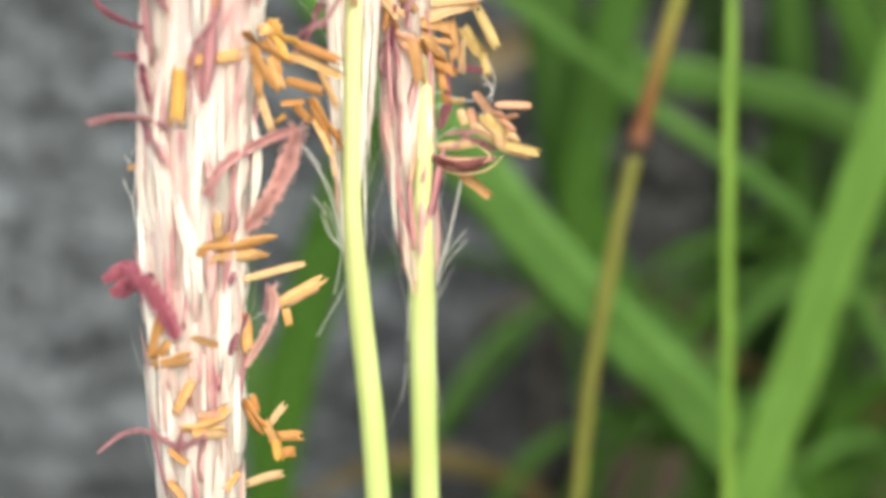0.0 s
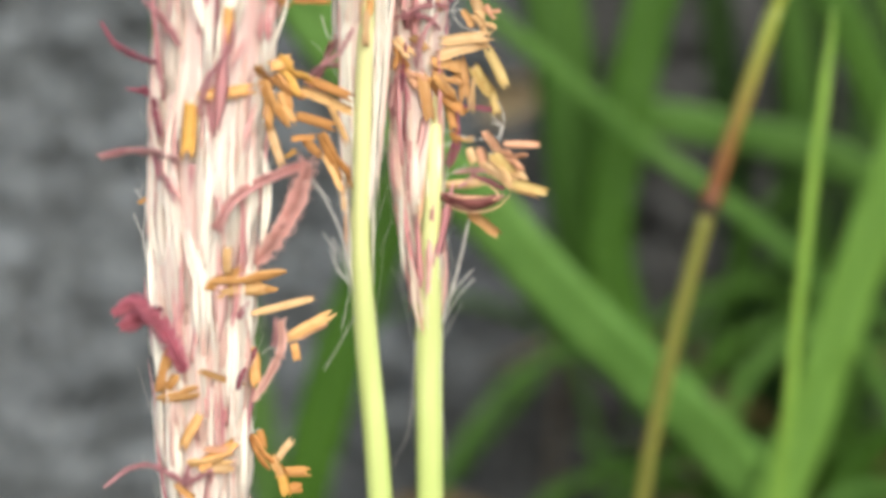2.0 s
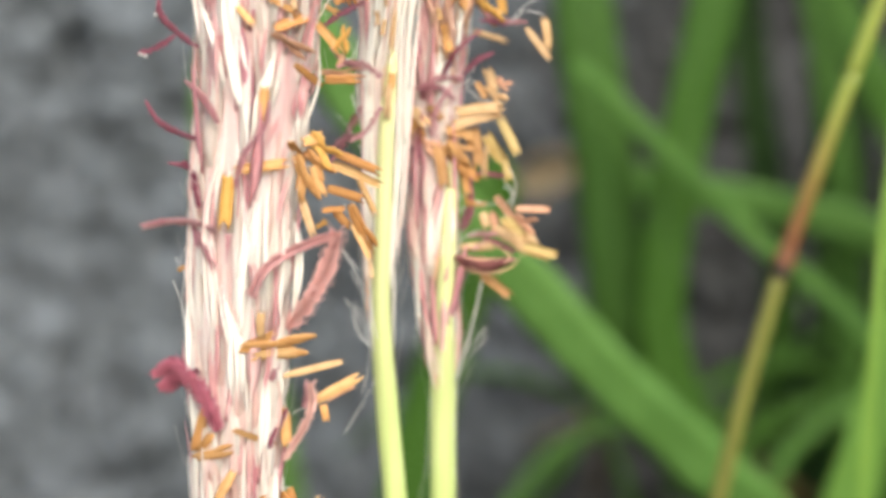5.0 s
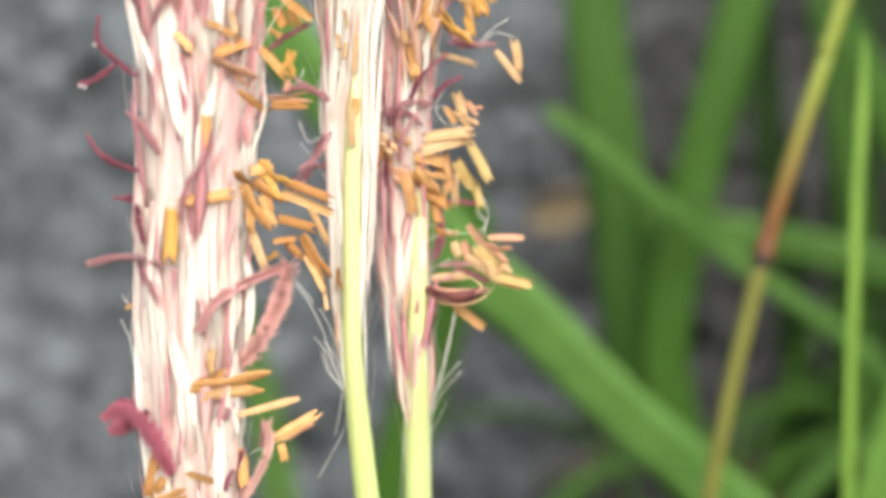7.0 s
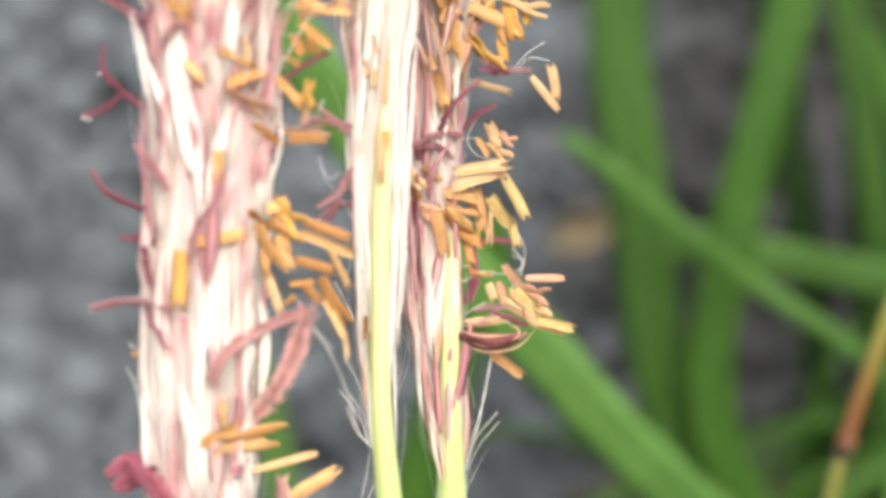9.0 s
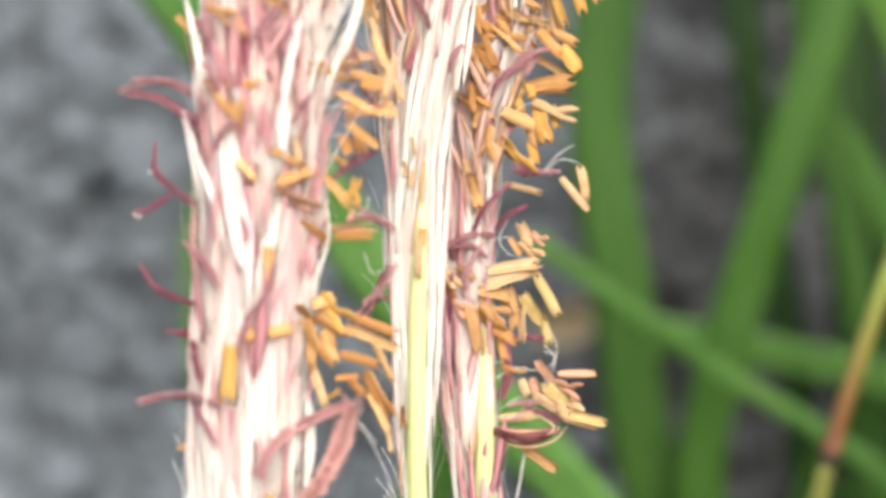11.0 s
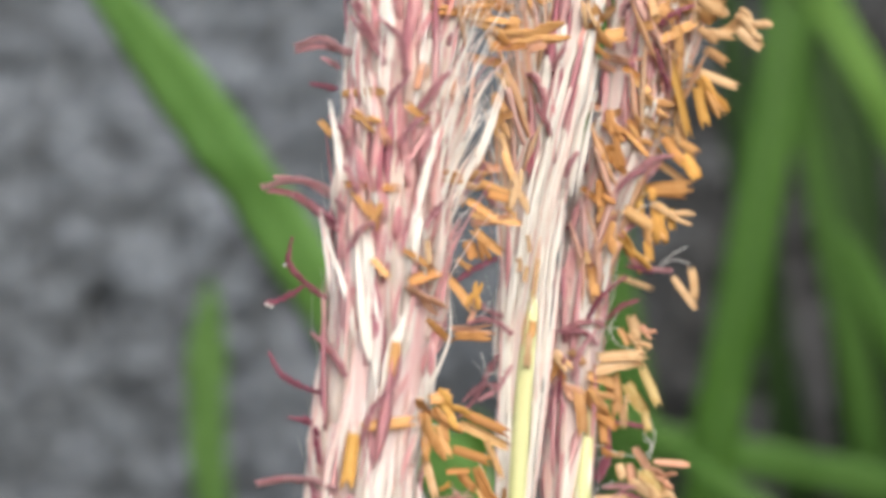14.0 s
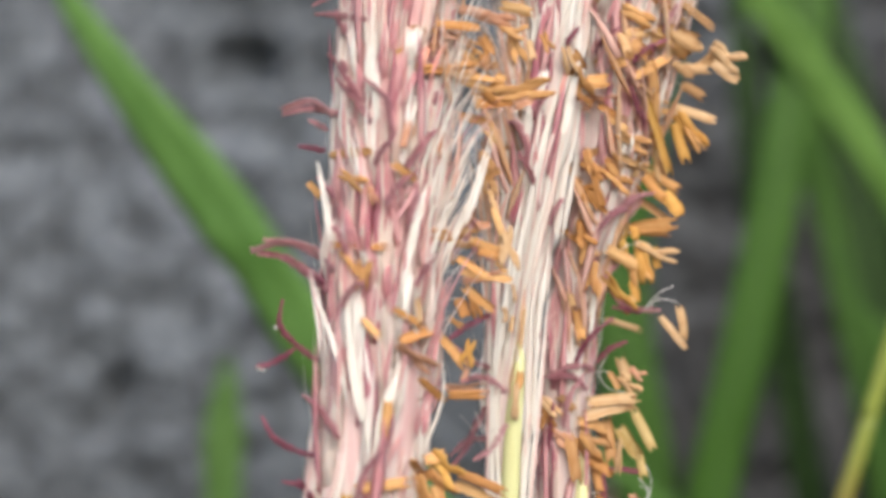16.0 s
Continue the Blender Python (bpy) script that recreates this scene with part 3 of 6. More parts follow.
def loose_hairs(s, z0, z1, count, sides=(-1, 1), reach=2.2):
    verts, faces = [], []
    for i in range(count):
        zs = rng.uniform(z0, z1)
        c, r = s.centre(zs)
        d = rng.choice(sides)
        x0 = c + d * r * rng.uniform(0.7, 0.95)
        k1, k2 = rng.uniform(0.1, 0.6) * reach, rng.uniform(0.2, 1.0) * reach
        h = rng.uniform(4, 9)
        y = rng.uniform(-1.5, 1.5)
        path = spline([s.at(x0, y, zs), s.at(x0 + d * k1, y, zs + h * 0.5), s.at(x0 + d * k2 * rng.uniform(0.4, 1), y + rng.uniform(-0.5, 0.5), zs + h)], 6)
        w = rng.uniform(0.014, 0.036) * MM
        tube(verts, faces, path, [w * (1.1 - i / len(path)) for i in range(len(path))], 3)
    tagged(build("loose_hairs", verts, faces, THREAD, s.root, "fine stray white hairs"), kind="stuff")


def fan(s, count, low, high, side=1, most=6.2, material=HAIR_TOP):
    """Long hairs that spread up and away from one flank."""
    verts, faces = [], []
    for i in range(count):
        z = rng.uniform(low, high)
        c, r = s.centre(z)
        x, y = c + side * r * rng.uniform(0.4, 0.95), -rng.uniform(0.1, 0.65) * r
        h, k = rng.uniform(8, 14), side * rng.uniform(0.8, most)
        b = rng.uniform(-0.5, 0.5)
        path = spline([s.at(x, y, z), s.at(x + 0.2 * k + b * 0.5, y - 0.2, z + h * 0.3), s.at(x + 0.5 * k - b * 0.5, y - 0.2, z + h * 0.65), s.at(x + k + b, y, z + h)], 4)
        w = rng.uniform(0.04, 0.2) * rng.uniform(0.5, 1.0) * MM
        tube(verts, faces, path, [w * (1.05 - j / len(path)) for j in range(len(path))], 4, 0.6)
    tagged(build("spread_hairs", verts, faces, material, s.root, "long white hairs spreading away"), kind="stuff")


def flank_threads(s, z0, z1, count, sides=(-1, 1)):
    """Fine wavy threads that stand off the flanks."""
    verts, faces = [], []
    for i in range(count):
        z = rng.uniform(z0, z1)
        c, r = s.centre(z)
        d = rng.choice(sides)
        h, k, wave = rng.uniform(4, 11) * rng.choice((1, 1, -1)), rng.uniform(0.4, 2.6), rng.uniform(0, 6.3)
        y = rng.uniform(-1.2, 1.0)
        pts = []
        for j in range(10):
            t = j / 9
            pts.append(s.at(c + d * (r * 0.85 + k * t ** 1.3 + 0.22 * t * math.sin(wave + 5 * t)), y + 0.4 * math.cos(wave + 3 * t) * t, z + h * t))
        w = rng.uniform(0.014, 0.028) * MM
        tube(verts, faces, spline(pts, 2), [w * (1.15 - 0.8 * j / 18) for j in range(19)], 4)
    tagged(build("loose_hairs", verts, faces, THREAD, s.root, "fine wavy white threads"), kind="stuff")


LOCKS = {"w": ("hair_tuft", WHITE, 0.16, (0.09, 0.22), 0.4), "v": ("mauve_bract", WINE, 0.2, (0.06, 0.15), 0.3), "t": ("tan_bract", PAPER_HAIR, 0.22, (0.07, 0.14), 0.4),
         "c": ("coral_bract", CORAL, 0.24, (0.09, 0.2), 0.3), "d": ("crimson_bract", CRIMSON, 0.24, (0.08, 0.18), 0.3)}


def lock(s, kind, wide, *pts, lift=0.12):
    """A lock of hairs, or of narrow coloured bracts, along points on the spike's face; wide: in millimetres."""
    name, material, pitch, thick, flat = LOCKS[kind]
    spine = spline([s.front(x, z, lift + max(0.0, min(1.6, 3 * (abs(x - s.centre(z)[0]) / s.centre(z)[1] - 0.8)))) for x, z in pts], 6)
    n = len(spine)
    verts, faces = [], []
    for k in range(max(2, round(wide / pitch))):
        u, bow, deep = rng.uniform(-0.5, 0.5), rng.uniform(-0.25, 0.25), rng.uniform(-0.12, 0.16)
        i0, i1 = rng.randrange(max(1, n // 4)), n - rng.randrange(max(1, n // 4))
        path, rad, w = [], [], rng.uniform(*thick) * MM
        for i in range(i0, i1):
            t = (i - i0) / (i1 - i0 - 1)
            path.append(spine[i] + Vector((u * wide * (0.75 + 0.25 * math.sin(math.pi * t)) + bow * wide * 0.5 * math.sin(4 * t + 9 * bow), -deep * math.sin(math.pi * t), 0)) * MM)
            rad.append(w * max(0.08, min(1, 0.1 + 2.2 * t, 0.06 + 2.2 * (1 - t))))
        tube(verts, faces, path, rad, 6, flat)
    build(name, verts, faces, material, s.root)


def glume_mesh(bend, curl, material):
    """A narrow pointed scale, 1 long and about 0.2 wide, curled to one side."""
    verts, faces = [], []
    n = 7
    for i in range(n):
        t = i / (n - 1)
        w = 0.10 * math.sin(math.pi * min(1, 0.12 + t * 0.9)) ** 0.8 + 0.004
        y = -bend * t * (1 - t)
        for s, d in ((-1, 0.0), (0, -0.22), (1, 0.0), (0, 0.1)):
            verts.append((w * s * (1 + 0.25 * math.sin(9 * t + 20 * curl)) + curl * t * t, y + w * d, t))
    for i in range(n - 1):
        for k in range(4):
            a, b = i * 4 + k, i * 4 + (k + 1) % 4
            faces.append((a, b, b + 4, a + 4))
    faces += [(3, 2, 1, 0), tuple((n - 1) * 4 + k for k in range(4))]
    me = bpy.data.meshes.new("glume")
    me.from_pydata(verts, [], faces)
    me.materials.append(material)
    me.polygons.foreach_set("use_smooth", [True] * len(me.polygons))
    return me


BENDS = ((0.05, 0.0), (0.14, 0.07), (-0.04, -0.06), (0.1, -0.12), (0.02, 0.12))
GLUMES = [glume_mesh(b, c, GLUME) for b, c in BENDS]
PAPERY = [glume_mesh(b * 1.6, c * 1.5, PAPER) for b, c in BENDS]


def child(name, mesh, parent, m):
    ob = new(name, mesh)
    ob.parent = parent
    ob.matrix_basis = m
    return ob


def glumes(s, z0, z1, count, out=(0.84, 0.98), meshes=GLUMES, turn=(-math.pi, 0), lean=9, name="glume"):
    for i in range(count):
        z = z0 + (z1 - z0) * (i + rng.random()) / count
        c, r = s.centre(z)
        a = rng.uniform(*turn) if rng.random() < 0.8 else rng.uniform(0, math.pi)
        q = r * rng.uniform(*out)
        size = rng.uniform(4.0, 10.0) * MM
        m = Matrix.Translation(s.at(c + q * math.cos(a), q * math.sin(a) * 0.95, z)) @ Matrix.Rotation(a + math.pi / 2, 4, "Z")
        m = m @ pose(0, 0, 0, rng.uniform(-3, 9), rng.uniform(-lean, lean), 0) @ Matrix.Diagonal((size * rng.uniform(0.28, 0.7), size * rng.uniform(0.5, 0.9), size, 1))
        child(name, rng.choice(meshes), s.root, m)


def anther_mesh(kind, bend, split, seed):
    """Two slim pollen sacs side by side, 1 long and about 1 wide; blunt, furrowed, parting at one or both ends."""
    verts, faces = [], []
    for side in (-1, 1):
        path, rad = [], []
        for i in range(13):
            t = i / 12
            v = Vector((seed * 3.1, side * 2.0, t * 2.4))
            gape = max(0.0, t - 0.6) * 1.6 + max(0.0, 0.3 - t) * (1.1 if seed % 2 else 0.2)
            x = side * (0.21 + split * gape) + 0.09 * noise.noise(v) + bend * math.sin(math.pi * t) * math.cos(seed * 2.4)
            y = bend * (4 * (t - 0.5) ** 2 - 0.5) + side * 0.12 * math.sin(seed + 4 * t)
            path.append(Vector((x, y, t + 0.05 * side * math.sin(seed * 1.7) * t)))
            end = min(1.0, 0.55 + 7 * t, 0.5 + 7 * (1 - t))
            rad.append(0.26 * end * (1 + 0.14 * noise.noise(v * 2.3)))
        tube(verts, faces, path, rad, 8, 0.45 + 0.15 * math.sin(seed * 5 + side))
    me = bpy.data.meshes.new("anther")
    me.from_pydata([tuple(v) for v in verts], [], faces)
    me.materials.append(ANTHER[kind])
    me.polygons.foreach_set("use_smooth", [True] * len(me.polygons))
    return me


def open_anther_mesh(kind, bend, seed, cleft):
    """A burst anther: a thin flat plate with two ridges, blunt and cleft at both ends, 1 long."""
    verts, faces = [], []
    n, m = 12, 10
    for back_side in (0, 1):
        for i in range(n + 1):
            t = i / n
            for k in range(m + 1):
                u = 2 * k / m - 1
                low = cleft * (1 - abs(u)) * (0.6 + 0.4 * math.sin(seed)) + 0.03 * noise.noise(Vector((seed, u * 4, 0)))
                high = 1 - cleft * (1 - abs(u)) * (0.8 + 0.3 * math.cos(seed * 2)) + 0.10 * noise.noise(Vector((seed, u * 5, 9)))
                z = low + (high - low) * t
                w = 0.17 * (1 + 0.10 * noise.noise(Vector((seed * 2, z * 2.5, 0)))) * (1 - 0.5 * abs(2 * z - 1) ** 3.5) * (1 + cleft * 0.7 * abs(2 * z - 1) ** 2)
                x = u * w + bend * 0.13 * math.sin(math.pi * z) * math.cos(seed * 2.4) + 0.02 * noise.noise(Vector((z * 3, seed, 5)))
                y = -(0.02 + 0.012 * math.sin(seed * 7 + 3 * z)) * abs(math.sin(1.5 * math.pi * (u + 0.15 * math.sin(seed * 4)))) + 0.05 * u * u * math.sin(seed * 3 + 2 * z) + bend * (4 * (z - 0.5) ** 2 - 0.5) * 0.3
                verts.append((x, y + back_side * 0.045 * (1 - u * u), z))
    row = m + 1
    half = row * (n + 1)
    for i in range(n):
        for k in range(m):
            a = i * row + k
            faces.append((a, a + 1, a + 1 + row, a + row))
            faces.append((half + a, half + a + row, half + a + 1 + row, half + a + 1))
    ring = [k for k in range(row)] + [i * row + m for i in range(1, n + 1)] + [n * row + k for k in reversed(range(m))] + [i * row for i in reversed(range(1, n))]
    for a, b in zip(ring, ring[1:] + ring[:1]):
        faces.append((b, a, a + half, b + half))
    me = bpy.data.meshes.new("anther")
    me.from_pydata(verts, [], faces)
    me.materials.append(ANTHER[kind])
    me.polygons.foreach_set("use_smooth", [True] * len(me.polygons))
    return me


SHUT = ((0.1, 0.4), (-0.18, 0.9), (0.28, 0.3), (0.08, 1.3), (-0.32, 0.6), (0.4, 0.5), (-0.12, 1.0))
BURST = ((0.22, 0.10), (-0.26, 0.18), (0.12, 0.26), (-0.10, 0.14), (0.34, 0.20), (0.05, 0.06), (-0.18, 0.3))
ANTHERS = {k: [anther_mesh(k, b, sp, i) for i, (b, sp) in enumerate(SHUT)] for k in "obprfyn"}
OPEN = {k: [open_anther_mesh(k, b, i * 1.7 + 0.4, sp) for i, (b, sp) in enumerate(BURST)] for k in "obprfyn"}


def anther(s, x0, z0, x1, z1, kind="o", wide=0.6, lift=0.5):
    """An anther from one end to the other, lying before the spike's surface; wide: in millimetres."""
    wide *= 1.35
    burst = rng.random() < (0.7 if wide > 0.6 else 0.35)
    mesh = rng.choice(OPEN[kind] if burst else ANTHERS[kind])
    a, b = s.front(x0, z0, lift), s.front(x1, z1, lift + rng.uniform(-0.2, 0.5))
    d = b - a
    length = max(d.length, 0.5 * MM)
    ez = d.normalized()
    ex = ez.cross(Vector((0, -1, 0))).normalized()
    ey = ez.cross(ex)
    turn = Matrix((ex, ey, ez)).transposed().to_4x4() @ Matrix.Rotation(rng.uniform(-0.5, 0.5), 4, "Z")
    w = wide * MM * (2.7 if burst else 1.0)
    child("anther", mesh, s.root, Matrix.Translation(a) @ turn @ Matrix.Diagonal((w, w, length, 1)))
    # one that stands off the spike hangs on its own fine thread
    x, z, end = min((x0, z0, a), (x1, z1, b), key=lambda e: abs(e[0] - s.centre(e[1])[0]))
    c, r = s.centre(z)
    if 0.95 * r < abs(x - c) < r + 1.8:
        side = math.copysign(1, x - c)
        root = s.at(c + side * r * 0.72, -0.45 * r, z - rng.uniform(0.3, 1.6))
        middle = (root + end) / 2 + Vector((0, -0.2, rng.uniform(0.1, 0.5))) * MM
        verts, faces = [], []
        tube(verts, faces, spline([root, middle, end], 6), [0.03 * MM] * 13, 4)
        build("filament", verts, faces, THREAD, s.root, "fine white thread")


def stray_anthers(s, z0, z1, count, sides=(-1, 1), kinds="ooobp"):
    for i in range(count):
        z = rng.uniform(z0, z1)
        c, r = s.centre(z)
        x = c + rng.choice(sides) * r * rng.uniform(0.5, 1.25)
        a = rng.uniform(-0.9, 0.9) + rng.choice((0, math.pi))
        n = rng.uniform(2.4, 4.4)
        anther(s, x, z, x + n * math.cos(a), z + n * math.sin(a) * 0.9, rng.choice(kinds), rng.uniform(0.4, 0.75), rng.uniform(-0.6, 0.5))


def stigma(s, kind, *pts):
    """A feathery stigma along the points: a thin axis thick with fine barbs."""
    n = len(pts)
    path = spline([s.front(x, z, (0.8 if kind in "KkP" else 0.3) + 0.5 * (1 - i / n)) for i, (x, z) in enumerate(pts)], 7)
    verts, faces = [], []
    r0, reach, many = {"d": (0.09, 0.27, 95), "m": (0.075, 0.30, 85), "K": (0.04, 1.05, 45), "k": (0.06, 0.5, 110), "P": (0.05, 0.5, 50), "W": (0.16, 0.8, 200), "M": (0.06, 0.3, 120)}[kind]
    m = len(path)
    rad = [r0 * MM * (0.6 + 0.4 * math.sin(math.pi * min(1, 0.3 + 0.7 * i / m))) * (1 + 0.5 * noise.noise(path[i] * 3500)) for i in range(m)]
    tube(verts, faces, path, rad, 6, 0.8)
    total = sum((b - a).length for a, b in zip(path, path[1:]))
    for k in range(int(total / MM * many)):
        i = rng.randrange(m - 1)
        q = path[i].lerp(path[i + 1], rng.random())
        d = (path[i] - path[i + 1]).normalized()
        v = Vector((rng.gauss(0, 1), rng.gauss(0, 0.5), rng.gauss(0, 1)))
        v = (v - d * v.dot(d)).normalized()
        size = reach * MM * rng.uniform(0.5, 1.25) * (0.9 if kind in "KkPM" else min(1, 0.35 + 1.6 * i / m, 0.5 + 2.5 * (1 - i / m)))
        b = q + v * (rad[i] * 0.6)
        tube(verts, faces, [b, b + (v + d * rng.uniform(0.2, 1.0)) * size], [0.036 * MM, 0.013 * MM], 3)
    ob = build("stigma", verts, faces, STIGMA[kind], s.root)
    if kind in "KPMkW":
        # a thin ragged web joins the barbs
        wide = [reach * MM * 0.72 * min(1, 0.45 + 2.2 * i / m, 0.55 + 1.5 * (1 - i / m)) * (1 + 0.5 * noise.noise(q * 2600)) for i, q in enumerate(path)]
        verts, faces = [], []
        tube(verts, faces, path, wide, 6, 0.02)
        build("web", verts, faces, STIGMA[kind], ob, "thin feathery web", smooth=False)


def stray_stigmas(s, z0, z1, count, kinds="mmmd"):
    """Curled stigmas that lie over the hairs or stand off the flanks."""
    for i in range(count):
        z = z0 + (z1 - z0) * (i + rng.random()) / count
        c, r = s.centre(z)
        x = c + r * rng.uniform(-0.85, 0.85)
        side = rng.choice((-1, 1))
        if rng.random() < 0.3:
            x = c + side * r * 0.8
        k, h = rng.uniform(0.5, 1.5), rng.uniform(1.6, 3.6)
        stigma(s, rng.choice(kinds), (x + side * k * 1.3, z + h * rng.uniform(0.7, 1.1)), (x + side * k * 0.9, z + h * 0.65), (x + side * k * 0.2, z + h * 0.3), (x, z))


def husk(s, x0, z0, x1, z1, wide):
    """An open boat-shaped scale that stands off the spike."""
    a, b = s.at(x0, -1.6, z0), s.at(x1, -2.0, z1)
    d = b - a
    up = d.normalized().cross(Vector((0, 1, 0))).normalized()
    if up.z < 0:
        up = -up
    verts, faces = [], []
    for i in range(13):
        t = i / 12
        w = wide * MM * math.sin(math.pi * (0.12 + 0.85 * t)) ** 0.7
        q = a + d * t - up * (0.35 * MM * math.sin(math.pi * t))
        for k in range(9):
            f = math.pi * (k / 8)
            verts.append(q + Vector((0, -1, 0)) * (w * 0.5 * math.cos(f)) - up * (w * 0.7 * math.sin(f)))
        for k in reversed(range(9)):
            f = math.pi * (k / 8)
            verts.append(q + Vector((0, -1, 0)) * (w * 0.42 * math.cos(f)) - up * (w * 0.6 * math.sin(f)) + up * 0.00004)
    for i in range(12):
        for k in range(18):
            c, e = i * 18 + k, i * 18 + (k + 1) % 18
            faces.append((c, e, e + 18, c + 18))
    faces += [tuple(reversed(range(18))), tuple(12 * 18 + k for k in range(18))]
    build("husk", verts, faces, HUSK, s.root, "open maroon-brown husk")


def filament(s, *pts):
    path = spline([s.front(x, z, 0.4) for x, z in pts], 7)
    verts, faces = [], []
    tube(verts, faces, path, [0.032 * MM] * len(path), 4)
    build("filament", verts, faces, THREAD, s.root, "fine white thread")


def bead(s, x, z, size):
    """A white pollen bead on a stigma's tip."""
    verts, faces = [], []
    tube(verts, faces, [s.front(x, z + size * (k / 4 - 1), 0.35) for k in range(9)], [max(0.06, math.sin(math.pi * k / 8)) * size * MM for k in range(9)], 10)
    build("pollen_bead", verts, faces, THREAD, s.root, "tiny white bead")


left = Spike(-0.009, [(-500, -17.9, 1.2), (-62, -17.9, 2.0), (-54, -17.8, 3.0), (-44, -17.7, 3.6), (-27, -17.6, 4.2), (-12, -16.8, 4.6), (-2, -15.8, 4.8), (10, -15.5, 4.8), (28, -14.7, 4.7), (45, -14.0, 4.2), (60, -13.4, 2.6)], "cream and mauve cogon grass spike with orange anthers")
mid = Spike(0.002, [(-500, 3.0, 1.2), (-52, -2.7, 1.2), (-35, -4.0, 1.15), (-24, -4.5, 1.5), (-14, -4.4, 1.85), (-5, -4.5, 2.3), (3, -4.2, 2.5), (8, -3.6, 2.7), (14, -2.7, 3.0), (22, -1.6, 3.0), (30, -0.4, 2.9), (45, 2.0, 2.6), (58, 4.0, 1.2)], "slim white silky grass spike on a yellow-green stalk")
right = Spike(0.006, [(-500, 6.0, 1.2), (-52, 1.7, 1.3), (-36, 1.5, 1.2), (-32, 1.3, 1.6), (-27, 0.9, 2.0), (-18, 0.2, 2.45), (-6, 0.3, 2.5), (2, 1.0, 2.5), (8, 2.3, 3.0), (16, 4.2, 3.7), (24, 6.0, 4.3), (30, 7.2, 4.6), (44, 9.6, 4.4), (58, 11.8, 2.6)], "mauve grass spike crowded with golden anthers on a green stalk")


def spikes():
    culm(left, [(-17.9, 0, -502, 1.3), (-17.9, 0, -250, 1.3), (-17.8, 0, -60, 1.3), (-17.5, 0.3, -40, 1.2), (-16.8, 0.5, -10, 1.0), (-15, 0.5, 30, 0.8), (-13.6, 0.5, 56, 0.5)], "yellow-green stalk")
    culm(mid, [(3.0, 0, -502, 1.25), (0.5, 0, -250, 1.25), (-2.3, 0, -60, 1.25), (-3.0, 0, -46, 1.2), (-4.05, 0, -34, 1.12), (-4.55, -0.75, -25, 0.92), (-4.4, -1.05, -18, 0.85), (-4.25, -1.35, -12.5, 0.82), (-3.95, -1.75, -6, 0.74), (-3.6, -1.75, -2, 0.5), (-3.3, -0.6, 3, 0.4), (-3.2, 0, 9, 0.5), (0.3, 0.2, 30, 0.5), (3.6, 0.2, 55, 0.4)], "yellow-green stalk")
    culm(right, [(6.0, 0, -502, 1.4), (3.6, 0, -250, 1.4), (1.8, 0, -60, 1.35), (1.6, 0, -46, 1.3), (1.5, 0, -35, 1.32), (1.55, -0.8, -27, 1.05), (1.75, -1.15, -21, 0.9), (1.95, -1.2, -16, 0.7), (2.0, -0.7, -11, 0.55), (1.5, 0.3, -5, 0.5), (1.2, 0.4, 0, 0.6), (3.6, 0.3, 16, 0.7), (9.0, 0.3, 44, 0.4)], "pale green stalk")
    core(left, -58, 56, 0.89, CORE_LEFT, 9)
    core(mid, -22, 54, 0.86, CORE)
    core(right, -30, 54, 0.88, CORE)
    hairs(left, -62, 2, 1250, HAIR, (0.12, 0.46))
    hairs(left, -4, 50, 1200, HAIR_TOP, (0.16, 0.52), 0.16, name="upper_hairs")
    hairs(left, 4, 50, 300, WHITE, (0.08, 0.28), 0.1, name="outer_hairs", lift=0.07)
    hairs(mid, -27, 50, 900, WHITE, (0.11, 0.36), 0.08, gap=(-34, 3))
    hairs(right, -36, 4, 330, HAIR_TOP, (0.09, 0.28), 0.08)
    hairs(right, -2, 50, 700, HAIR, (0.12, 0.40), 0.15, name="upper_hairs")
    hairs(left, -52, 2, 130, WINE, (0.05, 0.15), 0.06, name="mauve_hairs", lift=0.05)
    hairs(left, -62, 50, 1500, HAIR, (0.035, 0.09), 0.14, name="fine_hairs")
    hairs(mid, -27, 50, 700, WHITE, (0.03, 0.08), 0.12, gap=(-34, 1), name="fine_hairs")
    hairs(right, -36, 50, 800, HAIR, (0.03, 0.08), 0.14, name="fine_hairs")
    loose_hairs(left, -58, 40, 70)
    fan(left, 30, -2, 20)
    fan(left, 70, -2, 22, 1, 5.6, WHITE)
    fan(left, 60, 14, 40, 1, 4.0)
    fan(mid, 130, 2, 34, -1, 2.8, WHITE)
    fan(mid, 90, 2, 32, -1, 3.2, PAPER_HAIR)
    fan(right, 60, 2, 34, 1, 2.6, PAPER_HAIR)
    hairs(mid, 2, 50, 160, WHITE, (0.10, 0.30), 0.06, name="outer_hairs", lift=0.09)
    loose_hairs(mid, -30, 30, 40)
    loose_hairs(right, -36, 30, 50)
    flank_threads(left, -56, 20, 26)
    flank_threads(mid, -36, -6, 12, (-1, -1, 1))
    flank_threads(right, -40, -20, 12, (1, 1, -1))
    glumes(left, -56, 0, 50)
    glumes(left, -4, 52, 95, (0.84, 0.97))
    glumes(mid, 6, 50, 60, (0.8, 0.96))
    glumes(right, -32, 6, 34)
    glumes(right, 6, 52, 46)
    glumes(right, -4, 48, 150, (0.85, 1.12), PAPERY, (-math.pi / 2, 0.4), 35, "papery_scale")
    glumes(mid, 4, 46, 55, (0.85, 1.5), PAPERY, (-math.pi - 0.3, -2.0), 22, "papery_scale")
    glumes(left, 10, 46, 34, (0.85, 1.25), PAPERY, (-0.9, 0.4), 25, "papery_scale")
    stray_anthers(left, 30, 52, 40)
    stray_anthers(left, 20, 44, 12, (1,), "oobn")
